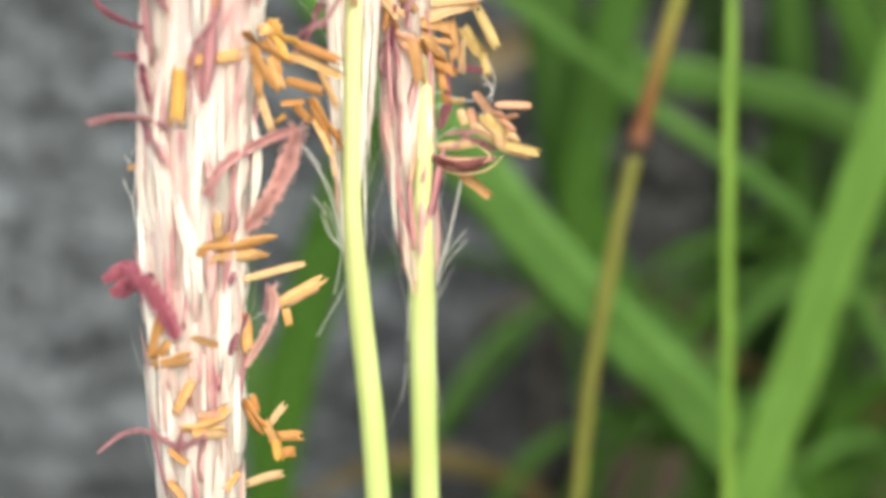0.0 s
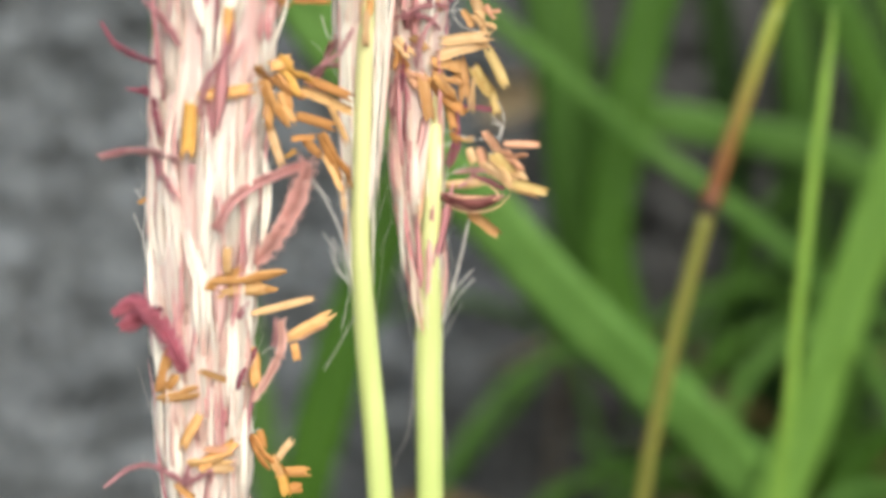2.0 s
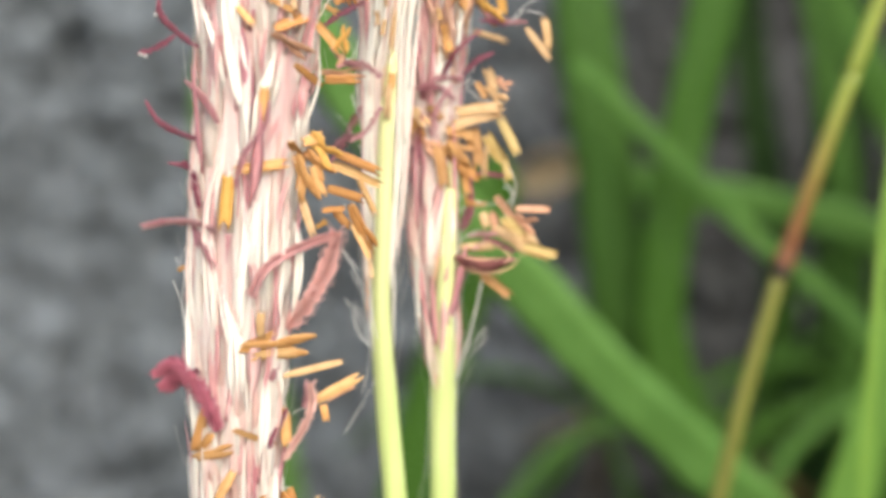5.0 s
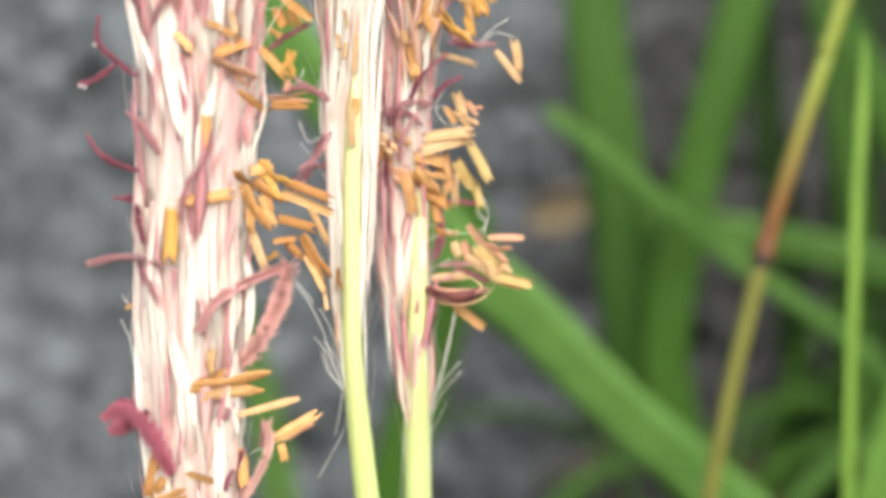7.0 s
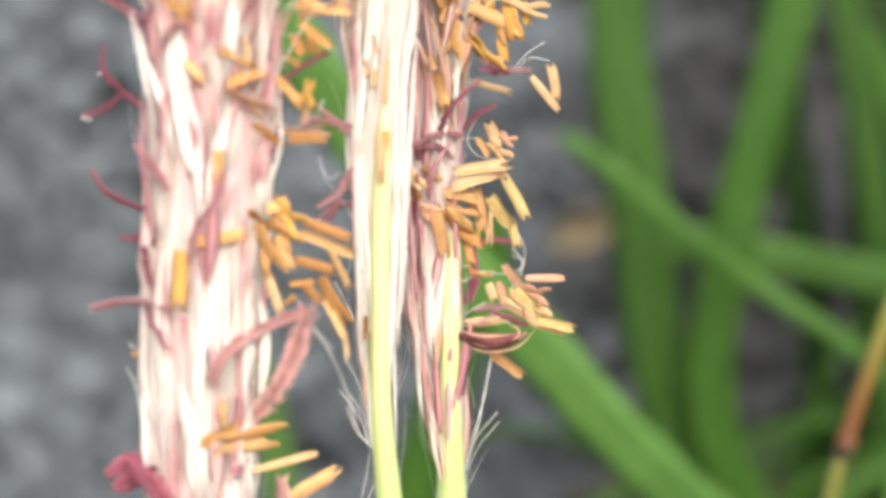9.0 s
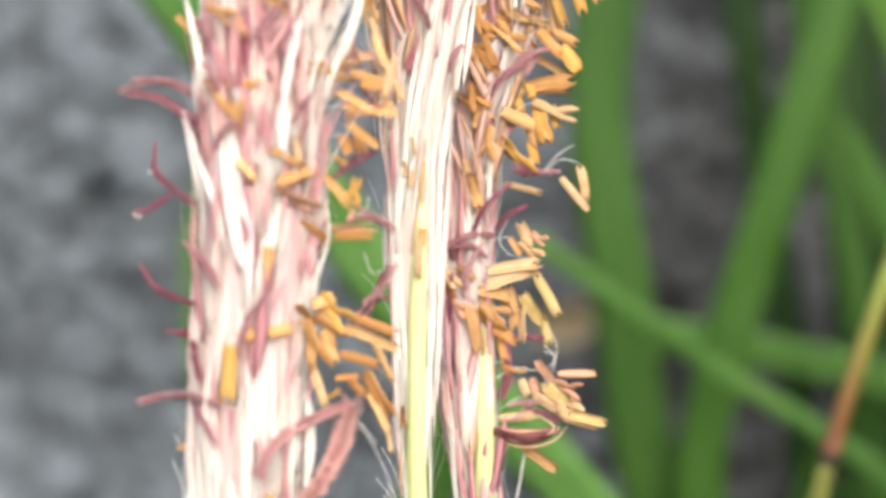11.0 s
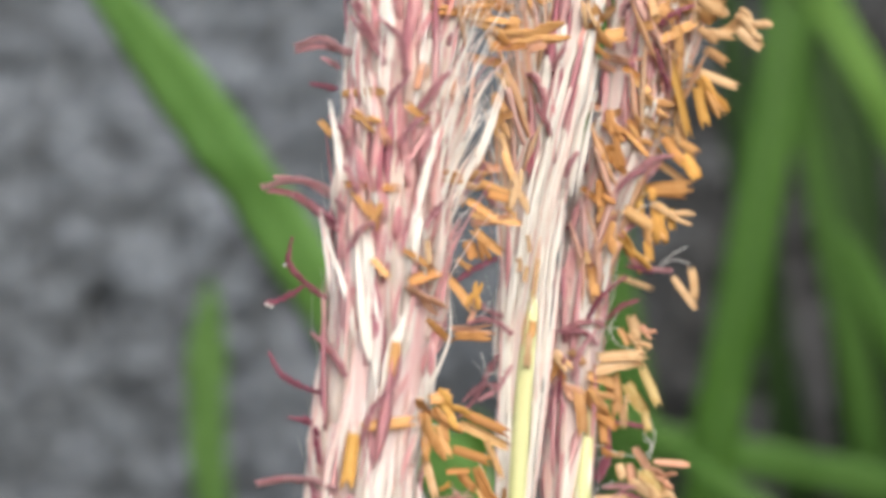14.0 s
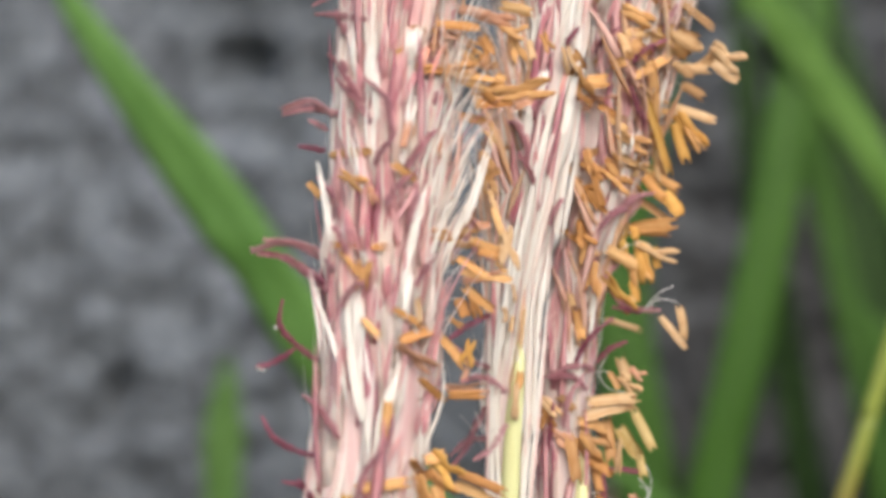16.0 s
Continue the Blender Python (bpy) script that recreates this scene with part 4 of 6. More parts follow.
    stray_anthers(mid, 36, 52, 16)
    stray_anthers(right, 30, 52, 60, kinds="nnnofbbn")
    stray_anthers(right, 12, 30, 20, kinds="nnnobr")
    stray_stigmas(left, 2, 45, 14)
    stray_stigmas(left, -50, -4, 3)
    stray_stigmas(mid, 8, 40, 6)
    stray_stigmas(right, 4, 42, 8)


spikes()
lock(left, "c", 2.20, (-12.56, 21.89), (-11.84, 24.09), (-10.72, 25.99), lift=0.2)
lock(left, "v", 0.90, (-13.38, 20.20), (-12.82, 21.99), (-12.07, 23.82), lift=0.2)
lock(left, "v", 1.30, (-11.73, 18.44), (-11.18, 20.89), (-10.56, 23.09), lift=0.2)
lock(left, "v", 0.60, (-15.33, 21.99), (-15.42, 24.47), (-15.24, 26.24), lift=0.2)
lock(left, "v", 0.35, (-14.46, 17.38), (-14.60, 19.26), (-16.21, 20.94), lift=0.2)
lock(left, "v", 0.60, (-12.23, 9.27), (-11.76, 12.57), (-11.02, 15.26), lift=0.2)
lock(left, "v", 0.80, (-14.16, 20.42), (-13.88, 22.78), (-13.49, 24.67), lift=0.2)
lock(left, "w", 1.20, (-13.23, 23.38), (-12.92, 25.29), (-12.38, 27.10), lift=0.2)
lock(left, "w", 0.80, (-15.79, 18.13), (-16.01, 21.20), (-15.99, 24.75), lift=0.2)
lock(left, "w", 1.00, (-13.09, 7.97), (-12.71, 10.76), (-12.24, 12.88), lift=0.2)
lock(left, "w", 0.70, (-10.66, 10.48), (-9.53, 13.33), (-7.99, 16.90), lift=0.2)
lock(left, "w", 0.60, (-8.90, 9.94), (-7.85, 13.27), (-6.30, 18.54), lift=0.2)
lock(left, "w", 0.50, (-11.70, 11.64), (-10.80, 14.62), (-9.91, 18.67), lift=0.2)
lock(left, "w", 0.50, (-10.27, 21.76), (-9.92, 23.06), (-9.71, 24.52), lift=0.2)
lock(left, "c", 0.70, (-10.86, 15.30), (-10.48, 18.06), (-10.32, 19.66), lift=0.2)
lock(left, "c", 0.50, (-13.76, 16.33), (-13.44, 18.79), (-13.29, 19.26), lift=0.2)
lock(left, "v", 0.50, (-13.08, 14.13), (-11.92, 17.01), (-10.92, 18.83), lift=0.2)
lock(left, "v", 0.70, (-14.38, 11.32), (-13.45, 12.95), (-12.32, 13.93), lift=0.2)
lock(left, "v", 0.50, (-16.93, 11.89), (-16.99, 15.17), (-17.05, 18.47), lift=0.2)
lock(left, "v", 0.50, (-15.50, 12.28), (-15.51, 14.14), (-15.43, 15.54), lift=0.2)
lock(left, "t", 0.60, (-12.85, 17.17), (-12.79, 18.11), (-12.72, 18.82), lift=0.2)
lock(mid, "w", 1.00, (-3.19, 7.87), (-2.20, 14.36), (-0.55, 20.55), (0.43, 24.61), lift=0.2)
lock(mid, "w", 1.00, (-0.52, 8.00), (0.36, 13.34), (1.51, 19.10), lift=0.2)
lock(mid, "w", 0.70, (-2.28, 11.30), (-1.59, 16.41), (-0.84, 19.25), lift=0.2)
lock(mid, "w", 1.40, (-4.51, 14.76), (-4.74, 11.67), (-4.93, 8.07), lift=0.2)
lock(mid, "w", 0.90, (-2.17, 25.54), (-1.84, 22.36), (-2.07, 19.25), lift=0.2)
lock(mid, "w", 0.70, (-0.90, 29.67), (-0.89, 27.29), (-1.43, 24.17), lift=0.2)
lock(mid, "v", 1.00, (-1.37, 24.69), (-1.45, 27.33), (-1.43, 30.12), lift=0.2)
lock(mid, "v", 0.60, (-1.11, 15.14), (-0.67, 17.98), (-0.41, 19.02), lift=0.2)
lock(mid, "d", 1.00, (-4.06, 9.56), (-4.01, 11.61), (-3.76, 13.65), lift=0.2)
lock(mid, "v", 0.45, (-2.99, 15.41), (-3.33, 18.29), (-4.67, 20.17), lift=0.2)
lock(mid, "v", 0.60, (-2.45, 14.62), (-2.41, 16.16), (-2.62, 17.98), lift=0.2)
lock(mid, "v", 0.40, (0.19, 17.30), (0.96, 21.76), (1.67, 25.75), lift=0.2)
lock(mid, "c", 0.50, (0.13, 24.97), (-0.06, 22.63), (-0.35, 21.33), lift=0.2)
lock(mid, "t", 0.40, (-7.46, 14.08), (-7.27, 16.72), (-5.76, 19.58), lift=0.2)
lock(mid, "t", 0.40, (-5.86, 15.62), (-6.60, 17.22), (-4.98, 18.37), lift=0.2)
lock(mid, "t", 0.40, (-3.56, 21.76), (-4.05, 24.38), (-4.27, 26.98), lift=0.2)
lock(right, "w", 0.90, (3.03, 9.04), (2.90, 11.92), (3.79, 13.74), lift=0.2)
lock(right, "w", 0.80, (5.40, 15.58), (5.76, 16.89), (5.95, 17.94), lift=0.2)
lock(right, "v", 0.90, (4.63, 18.18), (5.25, 19.49), (5.53, 20.79), lift=0.2)
lock(right, "v", 0.70, (5.24, 10.67), (6.54, 12.13), (8.61, 13.01), lift=0.2)
lock(right, "c", 0.70, (4.97, 12.46), (4.33, 14.52), (3.82, 15.84), lift=0.2)
lock(right, "t", 1.00, (4.05, 22.71), (5.85, 21.44), (7.19, 21.62), lift=0.2)
lock(right, "t", 0.90, (2.62, 13.78), (4.20, 15.31), (5.53, 14.81), lift=0.2)
lock(right, "v", 0.60, (2.53, 24.62), (2.82, 26.22), (3.35, 26.91), lift=0.2)
lock(right, "t", 0.80, (4.67, 29.11), (5.93, 27.11), (6.42, 24.45), lift=0.2)
lock(right, "v", 0.70, (3.62, 27.67), (4.16, 29.21), (4.44, 30.26), lift=0.2)
lock(right, "w", 0.70, (3.14, 29.51), (3.54, 30.22), (4.19, 30.87), lift=0.2)
lock(right, "v", 0.50, (3.85, 18.21), (4.01, 20.05), (3.77, 21.67), lift=0.2)
lock(right, "c", 0.80, (7.18, 17.00), (6.91, 19.28), (7.05, 21.09), lift=0.2)
lock(left, "w", 0.39, (-21.15, 5.49), (-19.07, 1.17), (-18.07, -1.94), (-17.56, -5.05))
lock(left, "w", 0.39, (-19.62, -8.23), (-20.54, -11.48), (-21.09, -16.32), (-21.38, -20.33), (-20.87, -24.52), (-19.66, -29.57))
lock(left, "w", 1.12, (-17.67, 4.82), (-16.99, -0.11), (-16.50, -3.82), (-15.98, -6.32))
lock(left, "w", 1.04, (-18.11, -5.05), (-18.28, -9.23), (-19.18, -13.48), (-19.54, -17.78), (-19.36, -22.08), (-19.02, -24.66))
lock(left, "w", 1.73, (-14.85, -12.26), (-15.18, -15.22), (-15.14, -18.68), (-14.73, -22.23))
lock(left, "w", 1.47, (-13.46, -14.57), (-13.62, -18.05), (-13.78, -21.56), (-13.74, -24.29))
lock(left, "w", 0.86, (-16.46, -12.18), (-16.34, -16.01), (-16.75, -21.16), (-16.62, -24.65))
lock(left, "w", 0.52, (-10.55, 1.01), (-10.27, -3.27), (-11.34, -6.71), (-11.73, -8.00))
lock(left, "w", 0.61, (-11.38, -3.63), (-11.72, -6.62), (-11.79, -9.74))
lock(left, "w", 0.95, (-13.74, -0.59), (-14.70, -4.69), (-15.23, -9.27))
lock(left, "w", 0.69, (-16.04, -3.00), (-15.90, -6.32), (-15.63, -9.26))
lock(left, "w", 0.52, (-12.39, -14.10), (-11.98, -17.64), (-12.20, -21.19), (-12.82, -23.87))
lock(left, "w", 0.95, (-18.35, -20.29), (-17.65, -24.18), (-16.61, -29.05))
lock(left, "w", 0.86, (-14.38, -26.78), (-13.67, -29.88), (-13.70, -30.79))
lock(left, "w", 0.78, (-12.70, 7.17), (-13.35, 4.73), (-13.24, 2.69))
lock(left, "w", 0.61, (-16.50, 1.11), (-16.18, -1.35), (-15.82, -2.60))
lock(left, "v", 0.69, (-18.37, 5.06), (-18.27, 1.98), (-18.15, -0.50))
lock(left, "v", 0.86, (-14.03, 7.16), (-14.24, 4.73), (-14.46, 3.11))
lock(left, "v", 0.95, (-14.38, 1.07), (-14.63, -1.39), (-14.54, -3.04))
lock(left, "v", 0.69, (-11.46, 7.23), (-11.68, 5.57), (-12.02, 3.92))
lock(left, "v", 0.69, (-10.69, 3.14), (-11.06, 0.59), (-11.17, -1.97))
lock(left, "v", 0.95, (-11.12, -1.52), (-11.41, -4.06), (-11.69, -6.19))
lock(left, "v", 0.52, (-13.21, -5.60), (-13.85, -7.24), (-14.91, -9.29))
lock(left, "v", 0.95, (-16.40, -10.92), (-16.27, -12.61), (-16.84, -15.99))
lock(left, "v", 0.78, (-12.75, -10.78), (-13.20, -12.88), (-13.68, -15.40))
lock(left, "v", 0.61, (-19.33, -16.48), (-18.95, -18.60), (-18.55, -19.87))
lock(left, "v", 0.78, (-17.85, -17.27), (-17.61, -15.99), (-17.82, -18.56))
lock(left, "v", 0.56, (-17.97, -19.85), (-18.09, -22.44), (-18.42, -25.50))
lock(left, "v", 0.52, (-19.41, -10.95), (-18.99, -12.62), (-18.84, -13.46))
lock(left, "v", 0.61, (-14.18, -26.39), (-14.63, -28.50), (-14.87, -29.78))
lock(left, "v", 0.61, (-13.25, 2.28), (-12.97, -0.20), (-13.38, -3.08))
lock(left, "w", 0.41, (-20.83, -18.10), (-21.56, -22.96), (-21.32, -28.95), (-20.89, -35.60), (-20.92, -43.69))
lock(left, "w", 1.38, (-20.35, -36.39), (-19.72, -40.19), (-19.90, -44.25))
lock(left, "w", 1.10, (-14.21, -36.72), (-14.40, -40.67), (-14.44, -44.80))
lock(left, "w", 1.20, (-17.63, -22.80), (-17.09, -26.52), (-16.99, -30.30))
lock(left, "w", 1.01, (-14.80, -28.65), (-14.82, -32.51), (-15.01, -36.38))
lock(left, "v", 0.64, (-16.01, -34.22), (-15.97, -37.16), (-15.78, -41.16))
lock(left, "v", 0.55, (-18.29, -41.48), (-18.58, -43.00), (-18.62, -44.01))
lock(left, "v", 0.80, (-18.21, 11.64), (-17.77, 9.89), (-17.79, 8.61))
lock(left, "v", 0.62, (-14.55, 7.65), (-14.71, 5.96), (-14.41, 4.26))
lock(left, "v", 0.62, (-9.59, 7.06), (-10.53, 3.99), (-10.79, 2.23))
lock(left, "v", 0.62, (-18.88, 6.98), (-19.09, 3.99), (-18.87, 2.26))
lock(left, "v", 0.53, (-15.64, 5.54), (-15.89, 3.43), (-15.82, 0.46))
lock(left, "v", 0.98, (-11.80, -3.90), (-11.94, -5.64), (-11.91, -6.74))
lock(left, "w", 0.62, (-8.99, 15.44), (-10.16, 11.93), (-11.16, 8.68), (-11.58, 6.04))
lock(left, "w", 0.44, (-7.24, 14.52), (-9.54, 9.71), (-10.87, 5.71))
lock(left, "w", 0.62, (-11.81, 13.73), (-12.67, 10.24), (-13.34, 6.81), (-13.80, 3.83))
lock(left, "w", 0.71, (-17.16, 5.59), (-16.79, 2.18), (-16.62, -0.37))
lock(left, "w", 0.62, (-21.34, 6.86), (-20.33, 3.25), (-19.72, -1.15))
lock(left, "w", 0.42, (-21.07, 16.72), (-19.79, 11.32), (-19.11, 7.09))
lock(left, "w", 0.65, (-10.28, 17.30), (-11.93, 12.19), (-13.17, 7.55))
lock(left, "w", 0.42, (-7.50, 18.75), (-9.77, 14.00), (-11.46, 9.07))
lock(left, "w", 0.42, (-9.90, 23.48), (-11.14, 17.82), (-12.59, 12.57))
lock(left, "w", 0.65, (-15.99, 27.12), (-16.38, 23.42), (-16.54, 20.20))
lock(left, "w", 0.65, (-17.94, 18.93), (-16.89, 14.72), (-16.12, 11.07))
lock(left, "w", 0.56, (-12.29, 22.19), (-13.33, 17.50), (-14.14, 13.37))
lock(left, "v", 1.02, (-11.21, 23.79), (-11.84, 21.35), (-12.24, 18.76))
lock(left, "v", 0.65, (-13.65, 23.43), (-13.92, 21.12), (-14.25, 19.27))
lock(left, "v", 0.74, (-17.58, 24.01), (-17.29, 22.11), (-17.02, 20.69))
lock(left, "v", 0.65, (-14.17, 27.56), (-14.36, 25.70), (-14.56, 24.31))
lock(left, "v", 1.02, (-12.61, 13.93), (-13.46, 12.04), (-14.53, 10.19))
lock(left, "v", 0.65, (-16.54, 9.27), (-15.82, 7.47), (-15.55, 5.23))
lock(left, "v", 1.02, (-18.25, 12.05), (-17.47, 9.74), (-16.97, 7.92))
lock(mid, "w", 0.40, (-3.12, -17.84), (-3.27, -22.54), (-3.26, -26.33), (-3.20, -30.15))
lock(mid, "w", 0.30, (-5.70, -21.56), (-5.54, -26.31), (-5.37, -30.18))
lock(mid, "w", 0.92, (-7.01, 7.71), (-6.12, 0.93), (-5.86, -5.81), (-5.84, -12.69), (-5.80, -19.70), (-5.65, -26.35))
lock(mid, "w", 1.01, (-0.94, 7.59), (-1.75, -1.40), (-2.49, -10.51), (-3.02, -17.39), (-3.34, -23.95))
lock(mid, "w", 1.75, (-3.92, 7.49), (-4.62, 0.90), (-5.27, -4.90))
lock(mid, "w", 1.56, (-2.26, 7.48), (-2.66, 2.21), (-2.84, -5.87), (-2.80, -11.37))
lock(mid, "v", 0.55, (-5.96, 6.27), (-5.80, 2.26), (-5.68, -0.86))
lock(mid, "t", 0.46, (-5.71, -20.15), (-5.65, -23.45), (-5.54, -26.31))
lock(mid, "t", 0.37, (-3.28, 4.85), (-3.64, 0.89), (-3.98, -2.23))
lock(mid, "w", 1.31, (1.54, 28.74), (0.85, 22.66), (-0.58, 15.01), (-1.75, 9.02))
lock(mid, "w", 1.51, (0.11, 20.04), (-1.08, 13.97), (-2.48, 7.50), (-3.39, 2.06))
lock(mid, "w", 1.11, (-3.06, 13.38), (-3.97, 7.95), (-4.87, 2.03))
lock(mid, "w", 0.91, (-1.75, 9.02), (-2.91, 3.06), (-3.10, -0.87))
lock(mid, "w", 0.81, (-6.11, 3.03), (-6.15, -0.92), (-5.88, -5.82))
lock(mid, "v", 1.21, (-0.77, 30.03), (-1.25, 27.99), (-1.48, 26.21))
lock(mid, "v", 1.11, (-3.91, 14.40), (-4.07, 11.91), (-4.14, 9.68))
lock(mid, "v", 0.70, (-2.63, 18.88), (-2.95, 16.38), (-3.07, 14.38))
lock(mid, "v", 0.70, (-0.38, 18.49), (-1.10, 15.44), (-1.22, 13.46))
lock(mid, "t", 0.72, (-4.11, -1.56), (-4.19, -3.56), (-4.07, -5.56))
lock(mid, "w", 0.62, (-3.06, 21.61), (-3.27, 16.52), (-3.73, 11.49))
lock(right, "w", 1.07, (3.04, 5.19), (2.38, 0.97), (2.29, -2.82))
lock(right, "w", 0.97, (2.01, -15.34), (1.96, -17.77), (1.66, -20.66))
lock(right, "w", 0.88, (-0.02, -14.71), (0.03, -18.60), (0.17, -22.56))
lock(right, "v", 0.88, (-0.13, 5.27), (-0.55, 1.98), (-0.42, -1.33))
lock(right, "v", 0.88, (-1.45, -8.96), (-1.66, -11.39), (-1.81, -12.86))
lock(right, "v", 0.78, (-1.76, -14.80), (-1.73, -17.73), (-1.51, -20.21))
lock(right, "v", 0.58, (-0.26, -14.71), (-0.42, -17.14), (-0.59, -19.60))
lock(right, "w", 0.58, (-1.20, -18.65), (-1.01, -23.67), (-0.68, -28.83))
lock(right, "v", 0.58, (-0.76, -20.61), (-0.60, -23.61), (-0.26, -25.59))
lock(right, "t", 0.68, (0.75, -18.62), (0.54, -21.07), (0.38, -23.55))
lock(right, "w", 0.58, (0.54, 2.89), (0.68, -1.35), (0.82, -5.14))
lock(right, "w", 1.04, (3.19, 13.05), (2.48, 9.47), (1.74, 6.91))
lock(right, "w", 0.94, (2.34, 1.33), (1.33, -2.76), (0.86, -6.80))
lock(right, "v", 0.83, (0.24, 8.49), (-0.24, 6.44), (-0.48, 4.37))
lock(right, "v", 0.94, (-0.72, 4.39), (-0.96, 1.29), (-1.09, -1.78))
lock(right, "v", 1.15, (4.06, 26.95), (3.83, 24.87), (3.10, 23.37))
lock(right, "v", 1.15, (7.55, 12.93), (6.52, 11.35), (5.49, 9.77))
anther(left, -16.04, 7.19, -16.68, 5.19, "o", 0.43)
anther(left, -17.11, 7.23, -16.50, 6.20, "o", 0.35)
anther(left, -16.64, 2.95, -15.05, 1.29, "o", 0.52)
anther(left, -14.24, 3.72, -11.63, 2.19, "o", 0.43)
anther(left, -13.68, 0.97, -10.94, 2.21, "o", 0.78)
anther(left, -13.69, 0.73, -11.19, -0.97, "r", 0.56)
anther(left, -12.35, 4.73, -11.96, 2.47, "p", 0.48)
anther(left, -10.74, 1.87, -8.25, -1.17, "o", 0.61)
anther(left, -8.01, 1.17, -8.41, -0.53, "f", 0.43)
anther(left, -8.24, -0.83, -8.72, -2.28, "r", 0.43)
anther(left, -12.11, -1.80, -10.02, -3.71, "o", 0.52)
anther(left, -10.02, -2.51, -6.79, -2.49, "r", 0.39)
anther(left, -9.83, -3.11, -6.80, -3.00, "b", 0.56)
anther(left, -14.45, -3.54, -14.65, -6.99, "o", 0.73)
anther(left, -9.06, 6.99, -4.60, 6.22, "o", 0.61)
anther(left, -8.66, 6.27, -5.65, 6.74, "r", 0.43)
anther(left, -8.89, 5.85, -5.96, 3.67, "o", 0.61)
anther(left, -8.05, 5.20, -7.47, 3.20, "b", 0.61)
anther(left, -9.84, 3.12, -8.70, 2.42, "o", 0.35)
anther(left, -17.01, -10.57, -12.45, -10.06, "o", 0.73)
anther(left, -17.54, -10.82, -17.95, -15.65, "f", 0.95)
anther(left, -12.44, -8.14, -11.72, -10.26, "o", 0.78)
anther(left, -11.84, -8.52, -9.90, -7.77, "o", 0.86)
anther(left, -10.95, -8.01, -8.97, -10.01, "f", 0.86)
anther(left, -11.43, -9.22, -9.58, -11.17, "o", 0.78)
anther(left, -12.16, -9.51, -11.04, -13.03, "o", 0.82)
anther(left, -11.03, -10.41, -9.91, -13.36, "o", 0.65)
anther(left, -8.95, -9.44, -4.87, -11.09, "o", 0.69)
anther(left, -9.28, -10.13, -4.90, -12.13, "o", 0.73)
anther(left, -6.97, -11.57, -5.42, -14.93, "o", 0.48)
anther(left, -11.99, -12.79, -10.73, -16.78, "p", 0.65)
anther(left, -9.79, -12.40, -6.25, -13.42, "b", 0.65)
anther(left, -9.19, -14.16, -7.54, -15.73, "b", 0.69)
anther(left, -7.66, -13.92, -5.75, -17.39, "b", 0.78)
anther(left, -7.44, -15.42, -5.79, -18.72, "o", 0.48)
anther(left, -10.12, -14.36, -8.01, -14.09, "b", 0.43)
anther(left, -5.96, -18.54, -5.74, -20.23, "p", 0.30)
anther(left, -10.56, -15.81, -9.71, -15.21, "f", 0.30)
anther(left, -14.93, -22.37, -14.85, -24.96, "p", 0.65)
anther(left, -13.68, -24.54, -16.45, -25.45, "o", 0.69)
anther(left, -16.54, -25.62, -11.57, -26.13, "o", 0.95)
anther(left, -16.01, -26.46, -11.95, -26.85, "o", 0.78)
anther(left, -13.62, -28.76, -8.17, -27.53, "p", 0.52)
anther(left, -10.86, -31.21, -6.61, -28.73, "o", 0.78)
anther(left, -9.88, -31.14, -7.17, -29.58, "r", 0.52)
anther(left, -22.57, -19.78, -21.84, -19.35, "o", 0.35)
anther(left, -20.13, 16.48, -15.96, 16.07, "o", 0.62)
anther(left, -21.68, 14.30, -20.47, 12.77, "o", 0.53)
anther(left, -18.66, 14.50, -16.71, 13.39, "o", 0.44)
anther(left, -14.53, 15.36, -12.36, 13.93, "o", 0.53)
anther(left, -19.37, 8.77, -14.33, 8.50, "o", 0.53)
anther(left, -18.51, 8.24, -16.84, 6.34, "o", 0.44)
anther(left, -11.21, 9.79, -8.21, 9.68, "o", 0.62)
anther(left, -10.40, 10.61, -9.31, 9.80, "o", 0.35)
anther(left, -9.55, 9.27, -9.75, 7.68, "b", 0.35)
anther(left, -9.35, 8.03, -7.07, 6.75, "o", 0.62)
anther(left, -7.61, 8.61, -5.28, 8.03, "o", 0.53)
anther(left, -5.19, 10.50, -4.94, 7.59, "p", 0.62)
anther(left, -6.12, 7.88, -5.09, 6.71, "o", 0.40)
anther(left, -9.10, 4.76, -8.42, 3.15, "b", 0.80)
anther(left, -7.20, 16.28, -6.59, 13.62, "n", 0.44)
anther(left, -6.80, 14.07, -5.88, 11.40, "n", 0.44)
anther(left, -5.81, 15.37, -7.23, 14.74, "n", 0.44)
anther(left, -10.19, 23.72, -6.55, 22.59, "o", 0.85)
anther(left, -8.06, 22.20, -6.07, 21.83, "b", 0.66)
anther(left, -8.04, 20.86, -4.17, 21.27, "o", 0.76)
anther(left, -5.69, 21.73, -1.82, 22.33, "o", 0.76)
anther(left, -8.95, 25.24, -7.98, 23.15, "b", 0.57)
anther(left, -7.38, 25.39, -6.75, 23.63, "b", 0.76)
anther(left, -6.27, 23.44, -5.32, 22.69, "o", 0.47)
anther(left, -13.14, 18.76, -13.60, 16.35, "r", 0.57)
anther(left, -10.73, 18.91, -11.01, 16.01, "r", 0.85)
anther(left, -16.15, 13.47, -15.57, 11.96, "r", 0.47)
anther(left, -9.82, 10.32, -6.43, 10.92, "r", 0.57)
anther(left, -6.35, 12.34, -5.47, 9.89, "o", 0.57)
anther(left, -8.49, 9.58, -5.46, 8.38, "o", 0.66)
anther(left, -5.77, 10.69, -5.46, 8.57, "p", 0.43)
anther(left, -7.44, 17.07, -6.19, 15.18, "n", 0.52)
anther(left, -6.35, 17.55, -6.98, 18.97, "n", 0.43)
